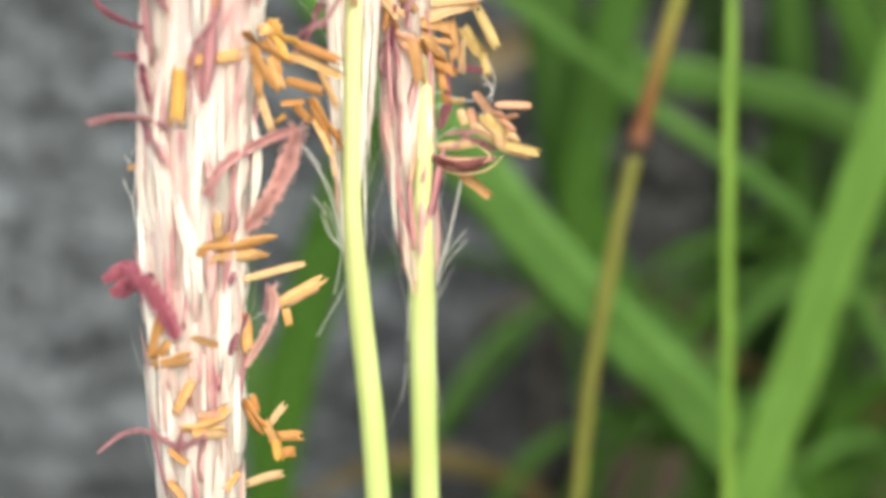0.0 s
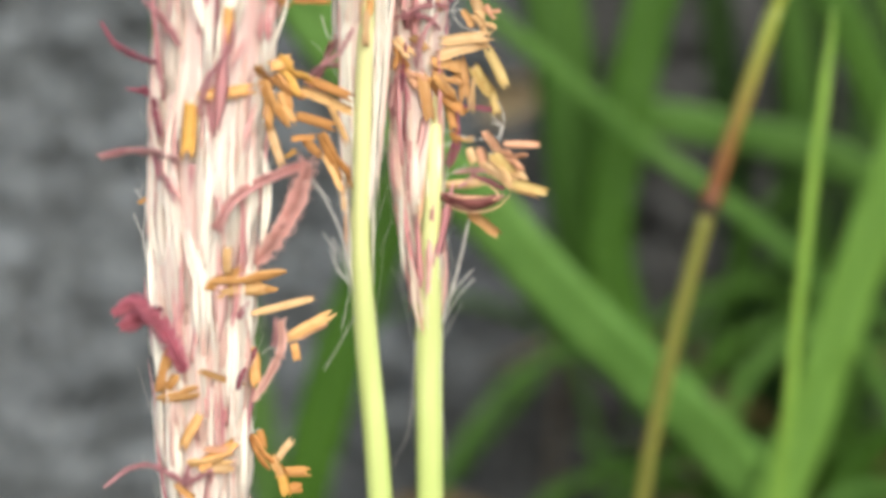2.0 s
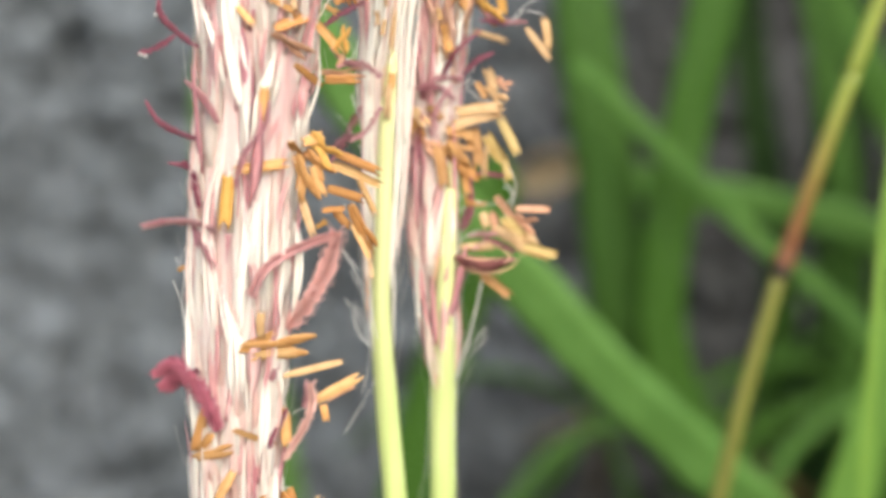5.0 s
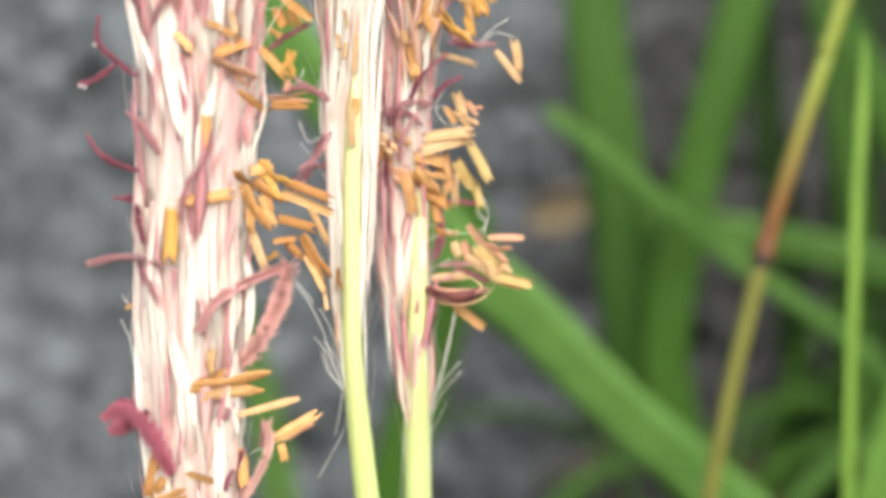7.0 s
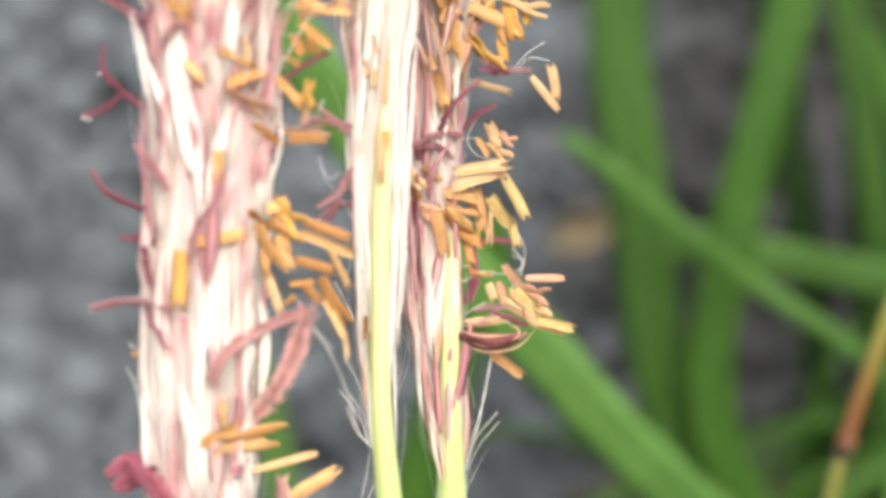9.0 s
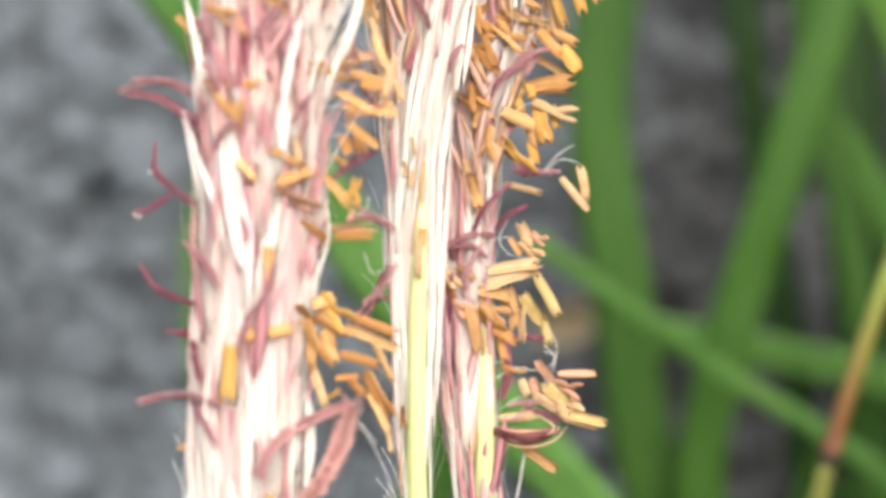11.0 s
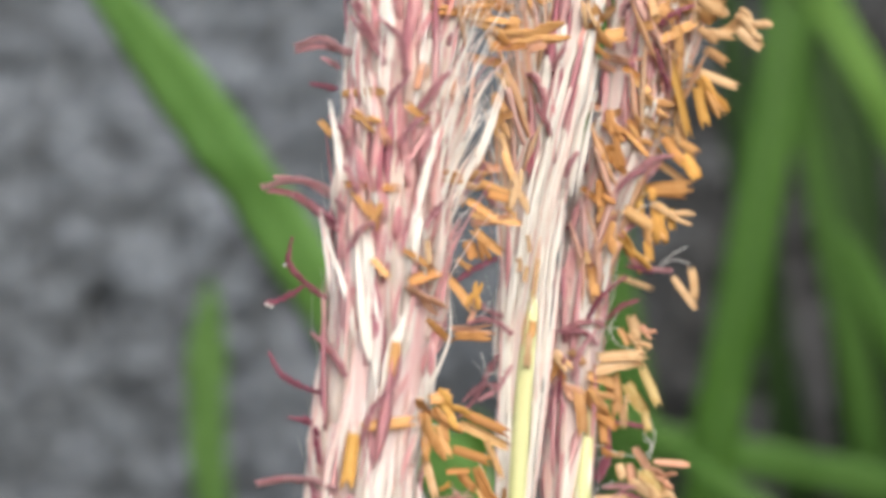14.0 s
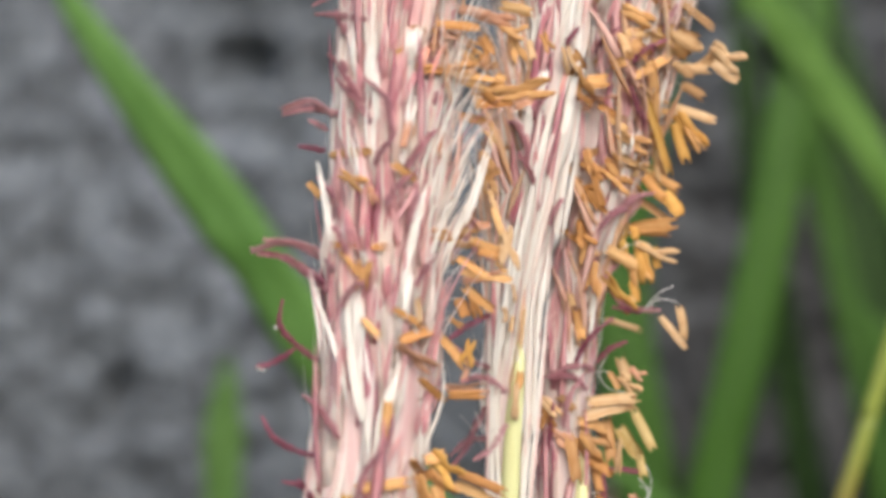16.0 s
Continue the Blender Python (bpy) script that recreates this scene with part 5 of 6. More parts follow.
anther(left, -8.42, 12.32, -7.93, 10.43, "r", 0.47)
anther(left, -6.69, 21.69, -2.29, 22.30, "o", 0.79)
anther(left, -4.94, 20.66, -3.08, 21.39, "r", 0.65)
anther(left, -11.26, 26.92, -7.51, 27.23, "o", 0.65)
anther(left, -9.98, 29.04, -6.58, 28.29, "r", 0.65)
anther(left, -6.21, 29.35, -3.14, 28.51, "o", 0.74)
anther(left, -7.60, 26.84, -6.54, 24.84, "b", 0.74)
anther(left, -5.01, 26.86, -4.19, 24.57, "o", 0.56)
anther(left, -3.59, 26.39, -3.11, 24.49, "p", 0.56)
anther(left, -9.38, 26.74, -7.58, 25.70, "b", 0.65)
anther(left, -8.09, 28.52, -5.02, 27.82, "r", 0.74)
anther(left, -10.81, 26.23, -8.53, 26.12, "r", 0.56)
anther(left, -11.68, 25.30, -10.35, 24.60, "r", 0.65)
anther(left, -5.72, 27.58, -3.83, 26.87, "o", 0.74)
anther(left, -9.23, 25.40, -7.57, 25.03, "o", 0.46)
anther(left, -2.42, 26.88, -1.71, 25.45, "o", 0.42)
anther(left, -8.98, 24.44, -7.51, 20.17, "n", 0.37)
anther(left, -19.74, -31.01, -21.06, -35.29, "o", 0.78)
anther(left, -21.11, -36.02, -17.58, -34.41, "o", 0.69)
anther(left, -17.43, -32.67, -13.81, -35.07, "o", 0.55)
anther(left, -13.55, -31.72, -13.15, -35.36, "o", 0.83)
anther(left, -17.37, -36.45, -19.10, -39.83, "o", 0.78)
anther(left, -17.81, -41.17, -14.60, -39.33, "o", 0.83)
anther(left, -17.59, -41.57, -14.82, -41.56, "p", 0.64)
anther(left, -13.72, -39.65, -11.91, -42.53, "o", 0.83)
anther(left, -12.94, -39.00, -12.59, -40.86, "b", 0.55)
anther(left, -11.77, -43.09, -8.55, -42.89, "o", 0.83)
anther(left, -10.83, -44.41, -9.29, -44.11, "b", 0.74)
anther(left, -11.56, -41.87, -10.09, -39.75, "p", 0.51)
anther(left, -11.28, -42.17, -10.65, -45.03, "f", 0.78)
anther(left, -12.12, -41.26, -10.72, -43.29, "o", 0.74)
anther(left, -10.05, -31.33, -9.70, -33.09, "o", 0.55)
anther(left, -19.83, -42.71, -17.90, -43.97, "o", 0.64)
anther(left, -17.29, -39.49, -14.70, -40.24, "r", 0.46)
anther(left, -13.97, -47.31, -10.25, -46.08, "p", 0.64)
anther(left, -18.56, -40.91, -14.95, -40.57, "o", 0.83)
anther(left, -20.90, -35.47, -19.19, -33.08, "o", 0.64)
anther(left, -19.79, -45.73, -18.34, -47.04, "o", 0.64)
anther(left, -15.37, -46.91, -14.17, -45.85, "o", 0.55)
anther(right, 7.19, 8.00, 7.90, 4.67, "f", 0.97)
anther(right, 8.43, 7.97, 8.97, 5.78, "f", 0.68)
anther(right, 3.97, 5.14, 6.51, 2.13, "f", 0.73)
anther(right, 1.89, 7.98, 1.84, 5.89, "o", 0.68)
anther(right, 2.78, 6.21, 2.44, 3.51, "o", 0.88)
anther(right, 1.19, 2.17, 1.86, -1.00, "o", 0.73)
anther(right, 3.94, 1.14, 7.53, 0.10, "p", 0.49)
anther(right, 9.00, 1.59, 11.45, -1.48, "p", 0.58)
anther(right, 10.74, 2.70, 11.17, -0.75, "p", 0.73)
anther(right, 5.36, -2.16, 6.09, -4.68, "p", 0.88)
anther(right, 5.52, -3.90, 7.14, -5.48, "n", 0.68)
anther(right, 4.42, -3.58, 5.40, -5.25, "n", 0.49)
anther(right, 2.11, -6.36, 7.42, -5.87, "p", 0.78)
anther(right, 2.88, -7.33, 7.12, -6.54, "n", 0.68)
anther(right, 2.78, -7.62, 4.62, -10.58, "n", 0.54)
anther(right, 4.19, -7.65, 4.78, -12.35, "n", 0.83)
anther(right, 5.63, -8.65, 5.26, -12.75, "p", 0.39)
anther(right, 5.24, -8.45, 7.33, -11.32, "y", 0.97)
anther(right, 7.05, -10.53, 7.68, -13.29, "y", 0.63)
anther(right, 0.64, -8.86, 1.57, -13.83, "n", 0.88)
anther(right, 1.57, -9.48, 3.42, -11.93, "o", 0.97)
anther(right, 2.94, -11.53, 3.75, -14.78, "o", 0.68)
anther(right, 4.18, -15.38, 5.50, -15.31, "p", 0.39)
anther(right, -1.39, -6.75, -1.24, -8.76, "b", 0.44)
anther(right, 5.09, -16.09, 5.65, -17.68, "p", 0.68)
anther(right, 6.07, -16.01, 6.62, -18.40, "r", 0.68)
anther(right, 7.04, -16.33, 9.35, -18.74, "y", 0.88)
anther(right, 6.33, -17.70, 9.82, -19.84, "p", 0.68)
anther(right, 9.05, -19.43, 12.56, -20.29, "y", 0.73)
anther(right, 9.23, -19.93, 11.96, -20.78, "n", 0.39)
anther(right, 5.17, -22.15, 8.08, -24.40, "n", 0.83)
anther(right, 3.71, -14.59, 4.32, -15.49, "b", 0.49)
anther(right, 0.65, 3.36, 0.99, 1.94, "n", 0.49)
anther(right, -0.77, -7.50, -0.60, -8.55, "b", 0.39)
anther(right, -1.67, -6.04, -0.14, -7.64, "n", 0.73)
anther(right, -0.40, -5.75, 1.27, -7.24, "n", 0.73)
anther(right, 1.89, -7.66, 6.52, -6.40, "p", 0.94)
anther(right, 6.52, -6.70, 8.65, -10.78, "y", 0.78)
anther(right, 1.38, -7.99, 4.75, -8.96, "o", 0.83)
anther(right, 1.89, -8.77, 3.99, -10.51, "n", 0.73)
anther(right, 2.54, -11.39, 4.79, -12.98, "b", 0.73)
anther(right, 3.49, -11.69, 4.95, -13.08, "b", 0.52)
anther(right, 6.53, -14.42, 8.24, -17.13, "r", 0.73)
anther(right, 8.21, -15.77, 11.76, -15.85, "r", 0.52)
anther(right, 8.23, -16.71, 10.23, -17.43, "r", 0.73)
anther(right, 7.51, -17.13, 9.58, -19.33, "p", 0.73)
anther(right, 2.78, -19.69, 6.70, -19.25, "p", 0.73)
anther(right, 6.47, -3.27, 7.61, -4.01, "r", 0.52)
anther(right, -1.15, -8.77, 0.63, -9.99, "r", 0.62)
anther(right, 6.51, 9.97, 6.68, 8.37, "f", 0.70)
anther(right, 3.85, 7.43, 7.55, 5.74, "o", 0.90)
anther(right, 1.71, 9.79, 2.34, 7.57, "b", 0.90)
anther(right, -0.01, 9.25, 1.85, 7.59, "b", 0.50)
anther(right, 6.51, 4.80, 6.90, 2.54, "f", 0.70)
anther(right, 5.86, 6.82, 7.40, 4.75, "o", 0.60)
anther(right, 4.30, 15.47, 6.87, 12.49, "o", 0.70)
anther(right, 3.67, 15.49, 4.61, 14.52, "o", 0.50)
anther(right, 10.18, 19.54, 11.48, 15.50, "f", 0.80)
anther(right, 11.55, 19.08, 12.84, 16.92, "o", 0.60)
anther(right, 7.97, 14.68, 10.97, 13.04, "o", 0.70)
anther(right, 9.39, 13.12, 10.86, 10.66, "f", 1.10)
anther(right, 2.11, 7.82, 4.86, 6.77, "b", 0.40)
anther(right, 2.63, 14.10, 3.49, 11.27, "b", 0.50)
anther(right, 4.85, 3.38, 6.91, 2.69, "n", 0.50)
anther(right, 13.77, 25.19, 16.24, 23.33, "p", 0.95)
anther(right, 10.82, 23.04, 13.13, 21.59, "n", 0.74)
anther(right, 7.48, 24.56, 8.23, 21.42, "o", 0.79)
anther(right, 8.12, 21.42, 8.81, 17.21, "o", 0.79)
anther(right, 8.49, 17.73, 9.27, 13.96, "n", 0.74)
anther(right, 7.28, 14.45, 9.61, 11.97, "o", 0.84)
anther(right, 2.04, 13.15, 3.42, 10.82, "b", 0.84)
anther(right, 1.99, 16.36, 2.63, 14.07, "o", 0.63)
anther(right, 5.07, 15.89, 6.76, 14.65, "n", 0.63)
anther(right, 5.89, 9.81, 5.30, 7.28, "f", 1.16)
anther(right, 5.85, 25.93, 7.59, 24.57, "n", 0.95)
anther(right, 8.64, 26.24, 11.52, 25.58, "o", 0.95)
anther(right, 9.86, 24.61, 12.06, 23.79, "n", 0.74)
anther(right, 4.82, 26.96, 5.68, 24.61, "n", 0.84)
anther(right, 11.38, 27.80, 12.24, 26.23, "n", 0.74)
anther(right, 6.92, 22.00, 9.48, 21.65, "n", 0.74)
anther(right, 2.93, 20.35, 4.72, 19.30, "b", 0.53)
anther(right, 3.87, 23.91, 5.63, 24.40, "o", 0.74)
anther(right, 14.01, 26.76, 16.45, 24.97, "p", 1.04)
anther(right, 9.85, 21.08, 14.27, 19.54, "p", 0.73)
anther(right, 10.53, 20.35, 13.03, 17.21, "f", 0.94)
anther(right, 5.06, 26.56, 9.68, 26.61, "o", 1.35)
anther(right, 9.36, 27.27, 12.70, 26.53, "n", 1.25)
anther(right, 10.41, 24.49, 13.75, 24.31, "n", 0.73)
anther(right, 7.04, 21.43, 9.92, 14.54, "f", 0.73)
anther(right, 6.12, 9.67, 10.77, 10.05, "o", 0.94)
anther(right, 6.53, 9.15, 10.15, 9.10, "b", 0.52)
anther(right, 6.95, 8.22, 10.46, 7.02, "p", 0.73)
anther(right, 1.09, 13.37, 2.19, 12.28, "b", 0.73)
anther(right, 2.19, 12.02, 4.03, 10.57, "b", 0.47)
anther(right, 1.67, 15.41, 3.80, 13.83, "b", 0.83)
anther(right, 3.78, 14.59, 5.89, 12.91, "o", 0.73)
anther(right, 3.72, 19.49, 5.83, 17.87, "o", 0.62)
anther(right, 6.03, 22.80, 9.47, 25.01, "o", 0.83)
anther(right, 5.04, 29.17, 7.72, 27.74, "o", 0.94)
anther(right, 5.49, 24.30, 6.48, 26.37, "o", 0.62)
anther(right, 7.10, 26.92, 10.10, 25.12, "n", 0.83)
anther(right, 10.61, 29.94, 13.85, 28.25, "n", 0.62)
anther(right, 8.12, 29.03, 11.13, 28.87, "n", 0.73)
anther(right, 4.66, 17.67, 7.53, 16.72, "n", 0.73)
anther(right, 1.73, 8.44, 3.05, 6.55, "n", 0.73)
anther(mid, -4.23, 2.13, -4.45, 0.54, "p", 0.41)
anther(mid, -3.24, 3.18, -3.59, -0.89, "p", 0.32)
anther(mid, -3.50, -2.59, -3.72, -4.29, "o", 0.55)
anther(mid, -4.34, 4.87, -4.03, 3.10, "p", 0.28)
anther(mid, -5.49, -17.77, -5.45, -19.64, "b", 0.28)
anther(mid, 0.28, 25.83, 0.88, 23.65, "p", 0.81)
anther(mid, 0.88, 24.14, 2.02, 22.11, "o", 0.81)
anther(mid, 2.12, 23.24, 4.24, 23.47, "o", 1.11)
anther(mid, 1.26, 22.07, 2.74, 21.24, "b", 0.40)
anther(mid, -5.05, 2.95, -4.94, 1.44, "p", 0.46)
anther(mid, 0.70, 25.64, 1.84, 24.15, "o", 0.72)
anther(mid, -6.83, 17.90, -6.39, 14.81, "n", 0.62)
anther(mid, -6.04, 16.36, -4.78, 17.18, "n", 0.51)
anther(mid, -3.85, -3.78, -3.95, -6.75, "p", 0.45)
stigma(left, "k", (-15.64, -20.89), (-14.66, -19.08), (-12.94, -17.82), (-11.09, -17.13), (-8.74, -16.28))
stigma(left, "K", (-8.73, -16.15), (-9.57, -19.10), (-11.27, -22.28), (-13.12, -24.67))
stigma(left, "P", (-10.96, -29.38), (-10.90, -31.33), (-11.99, -34.03), (-13.46, -36.50))
stigma(left, "W", (-24.90, -29.01), (-23.19, -28.04), (-21.30, -28.75), (-19.71, -30.43), (-18.55, -32.99))
stigma(left, "W", (-24.34, -30.12), (-22.91, -29.39), (-20.78, -28.37))
stigma(left, "m", (-11.53, -29.38), (-11.46, -30.84), (-11.76, -31.82))
stigma(left, "d", (-25.04, -5.07), (-23.98, -6.85), (-22.44, -7.75), (-20.41, -8.10))
stigma(left, "d", (-23.22, -10.33), (-21.64, -10.69), (-20.55, -12.06), (-20.15, -13.89))
stigma(left, "m", (-25.72, -15.76), (-23.64, -15.38), (-21.58, -15.52), (-20.02, -16.67), (-19.06, -18.54))
stigma(left, "m", (-21.38, -3.49), (-19.63, -4.81), (-18.24, -6.69))
stigma(left, "m", (-13.99, -4.78), (-14.49, -7.03), (-16.14, -9.30), (-16.90, -12.04))
stigma(left, "d", (-23.41, -27.34), (-21.70, -27.82), (-20.39, -28.06))
stigma(left, "m", (-26.22, -44.21), (-23.75, -42.44), (-20.37, -42.04), (-18.72, -42.96))
stigma(left, "m", (-18.42, -40.93), (-18.70, -42.45), (-16.51, -41.44))
stigma(left, "d", (-23.55, 4.45), (-23.72, 2.31), (-22.39, 0.78), (-20.27, -0.55))
stigma(left, "d", (-22.40, 0.48), (-23.74, -0.48), (-25.73, -1.18))
stigma(left, "m", (-21.68, -3.33), (-20.18, -4.23), (-18.42, -5.99))
stigma(left, "m", (-25.78, 8.12), (-23.41, 7.86), (-21.52, 6.55), (-19.34, 4.80))
stigma(left, "d", (-25.55, 8.33), (-23.62, 8.04), (-21.59, 6.89), (-19.82, 5.66))
stigma(left, "m", (-25.29, 9.39), (-22.72, 9.12), (-20.39, 7.80))
stigma(left, "d", (-9.81, 1.40), (-8.71, 2.24), (-6.44, 3.47))
stigma(left, "m", (-8.82, -2.06), (-7.08, -1.66), (-5.04, -2.86))
stigma(left, "m", (-7.69, -8.36), (-6.36, -7.51), (-5.01, -5.36))
stigma(left, "m", (-12.49, 5.51), (-11.58, 7.19), (-10.69, 8.45))
stigma(left, "m", (-23.92, 19.78), (-22.29, 20.32), (-19.93, 20.17), (-17.74, 18.59))
stigma(left, "m", (-21.78, 19.39), (-20.10, 18.65))
stigma(left, "d", (-22.63, 17.23), (-20.26, 16.85))
stigma(left, "m", (-24.12, 7.97), (-21.72, 6.89), (-20.17, 5.92))
stigma(left, "m", (-19.32, 22.56), (-17.83, 20.72), (-16.08, 18.42))
stigma(left, "m", (-16.94, 22.17), (-14.98, 20.35), (-14.55, 17.77))
stigma(left, "m", (-12.41, 14.78), (-13.77, 13.55), (-14.97, 11.86))
stigma(left, "m", (-10.01, 19.59), (-12.25, 16.67), (-13.48, 14.50))
stigma(left, "m", (-7.80, 11.19), (-8.69, 9.74), (-10.46, 7.33))
stigma(left, "m", (-21.41, 28.33), (-19.02, 27.86), (-16.62, 26.91))
stigma(left, "m", (-21.67, 29.05), (-19.55, 30.28), (-17.17, 30.78))
stigma(left, "m", (-19.41, 24.00), (-17.94, 21.61), (-16.97, 20.18))
stigma(mid, "m", (-5.72, 19.43), (-4.27, 19.02), (-3.38, 17.21), (-3.21, 14.89))
stigma(mid, "m", (-9.31, -0.54), (-7.98, -1.77), (-6.17, -2.47))
stigma(mid, "m", (-9.93, -11.80), (-7.98, -9.18), (-7.05, -6.59))
stigma(mid, "m", (-8.74, 10.59), (-7.86, 8.28), (-6.03, 6.87))
stigma(right, "m", (-1.44, -9.45), (-2.22, -11.52), (-1.70, -13.07))
stigma(right, "d", (4.02, -12.77), (3.89, -15.12), (3.02, -17.75))
stigma(right, "d", (4.53, -12.30), (7.24, -12.59))
stigma(right, "m", (-1.20, -4.35), (0.85, -4.08), (2.40, -5.34))
stigma(right, "d", (-0.68, -6.38), (-0.93, -8.94), (-1.18, -11.00))
stigma(right, "d", (4.11, -13.76), (4.04, -16.11), (3.23, -18.05))
stigma(right, "d", (5.53, -18.66), (7.10, -19.32), (8.41, -20.02))
stigma(right, "d", (6.05, -0.83), (4.58, -1.52), (3.08, -2.94))
stigma(right, "d", (4.74, 1.29), (2.25, -0.97), (1.23, -2.89))
stigma(right, "m", (-1.60, -4.27), (1.12, -3.13), (3.16, -3.43))
stigma(right, "m", (2.08, -3.88), (0.55, -6.29), (0.23, -8.73))
stigma(right, "d", (4.67, 2.26), (7.33, 1.89))
stigma(right, "m", (6.34, 11.19), (4.40, 10.53), (2.90, 8.66))
stigma(right, "m", (6.48, 7.02), (4.52, 5.73), (3.77, 4.79))
stigma(right, "m", (8.51, 12.75), (6.41, 12.25), (4.40, 10.26))
stigma(right, "m", (4.25, 3.86), (5.93, 2.37), (9.12, 2.04))
stigma(right, "d", (4.89, 27.34), (3.32, 26.25), (2.80, 25.17))
stigma(right, "d", (9.10, 26.30), (7.00, 25.21), (5.96, 24.13))
filament(right, (5.03, -9.92), (7.38, -11.45), (8.30, -13.26), (8.01, -14.83), (6.66, -15.36), (4.04, -15.02))
filament(right, (2.40, -5.59), (3.95, -6.09), (5.49, -5.82))
filament(right, (3.07, -23.61), (2.56, -25.77), (2.85, -28.48))
filament(right, (5.28, -22.52), (4.68, -25.22), (2.88, -32.59))
filament(right, (5.78, -28.47), (3.94, -30.66), (2.89, -32.87))
filament(right, (7.57, 1.89), (9.06, 3.10), (10.74, 2.76))
filament(right, (7.33, 1.89), (9.07, 3.68), (10.29, 4.36))
filament(right, (4.32, -2.00), (3.54, -3.92), (4.49, -5.17), (5.94, -5.45))
filament(right, (5.28, -22.76), (4.44, -26.76), (2.83, -31.27))
filament(right, (7.21, -13.84), (7.94, -14.11), (7.56, -15.83), (6.89, -17.06))
filament(left, (-9.42, -16.64), (-7.60, -18.97), (-6.23, -21.81), (-5.23, -25.63))
filament(left, (-12.73, -32.45), (-12.01, -31.96), (-11.30, -32.06))
filament(left, (-21.76, -20.42), (-22.84, -18.55))
filament(left, (-22.00, -36.41), (-21.79, -41.43), (-21.35, -45.51))
filament(left, (-21.97, -19.95), (-22.31, -22.79), (-21.62, -25.66))
filament(mid, (-7.39, -25.62), (-6.63, -27.70), (-5.51, -28.75))
filament(mid, (-5.11, -31.92), (-6.15, -34.06), (-7.98, -37.29))
filament(mid, (-7.12, -24.57), (-6.11, -26.13), (-5.50, -27.17))
filament(mid, (-8.14, -15.08), (-6.10, -19.40), (-5.27, -25.66))
filament(mid, (-7.16, -25.16), (-6.50, -27.59), (-5.10, -29.05))
filament(left, (-7.04, -0.15), (-7.50, -1.22), (-8.16, -1.51))
filament(left, (-7.59, -4.45), (-6.77, -6.20), (-5.89, -5.78))
bead(left, -24.08, 2.13, 0.2)
bead(left, -25.42, -1.15, 0.26)
bead(left, -25.08, -1.33, 0.2)
bead(left, -24.74, 8.04, 0.14)
bead(left, -23.07, 7.96, 0.1)
husk(right, 2.5, -20.1, 8.3, -20.3, 1.9)
lock(right, "t", 0.22, (2.65, -19.97), (4.81, -20.19), (7.47, -20.04), lift=2.6)
lock(right, "t", 0.25, (2.54, -20.78), (4.79, -21.51), (7.69, -20.97), (9.06, -19.58), lift=2.6)
lock(right, "t", 0.20, (6.29, -18.75), (7.71, -20.00), (6.97, -20.71), lift=2.6)
stigma(left, "M", (-26.19, 8.43), (-23.73, 9.16), (-21.14, 8.72), (-19.01, 6.64))
stigma(left, "M", (-23.91, 20.23), (-21.89, 21.01), (-19.45, 19.51))
stigma(left, "M", (-25.47, -15.93), (-23.46, -15.47), (-20.64, -15.15), (-18.60, -15.60))
stigma(right, "m", (3.77, -18.46), (5.44, -18.19), (7.06, -18.37))
stigma(right, "m", (4.09, -19.81), (5.23, -19.08), (5.84, -18.10))
stigma(mid, "m", (-9.51, -10.24), (-8.08, -8.87), (-6.22, -8.58))
stigma(mid, "m", (-7.69, -7.95), (-7.03, -7.27), (-6.54, -5.85))
filament(right, (5.27, -22.17), (4.61, -25.56), (4.17, -28.08), (2.59, -32.90))
filament(right, (4.31, -21.05), (3.54, -22.54), (2.52, -24.81))
filament(right, (5.66, -27.60), (3.63, -30.09), (2.70, -32.43))
filament(right, (5.00, -23.56), (3.90, -29.08), (2.69, -32.68))
filament(right, (2.88, -19.04), (3.87, -18.31), (4.86, -17.83))
filament(right, (7.15, -13.19), (8.11, -14.19), (7.94, -15.67))
filament(mid, (-7.47, -21.51), (-6.35, -23.66), (-5.73, -25.43))
filament(mid, (-8.00, -24.11), (-6.19, -26.76), (-5.51, -29.28))
filament(mid, (-5.51, -29.28), (-6.08, -32.28), (-6.34, -33.25))
filament(left, (-8.99, -16.82), (-7.93, -18.17), (-6.87, -19.52))
filament(left, (-23.03, -20.60), (-22.25, -22.85), (-21.92, -25.56))


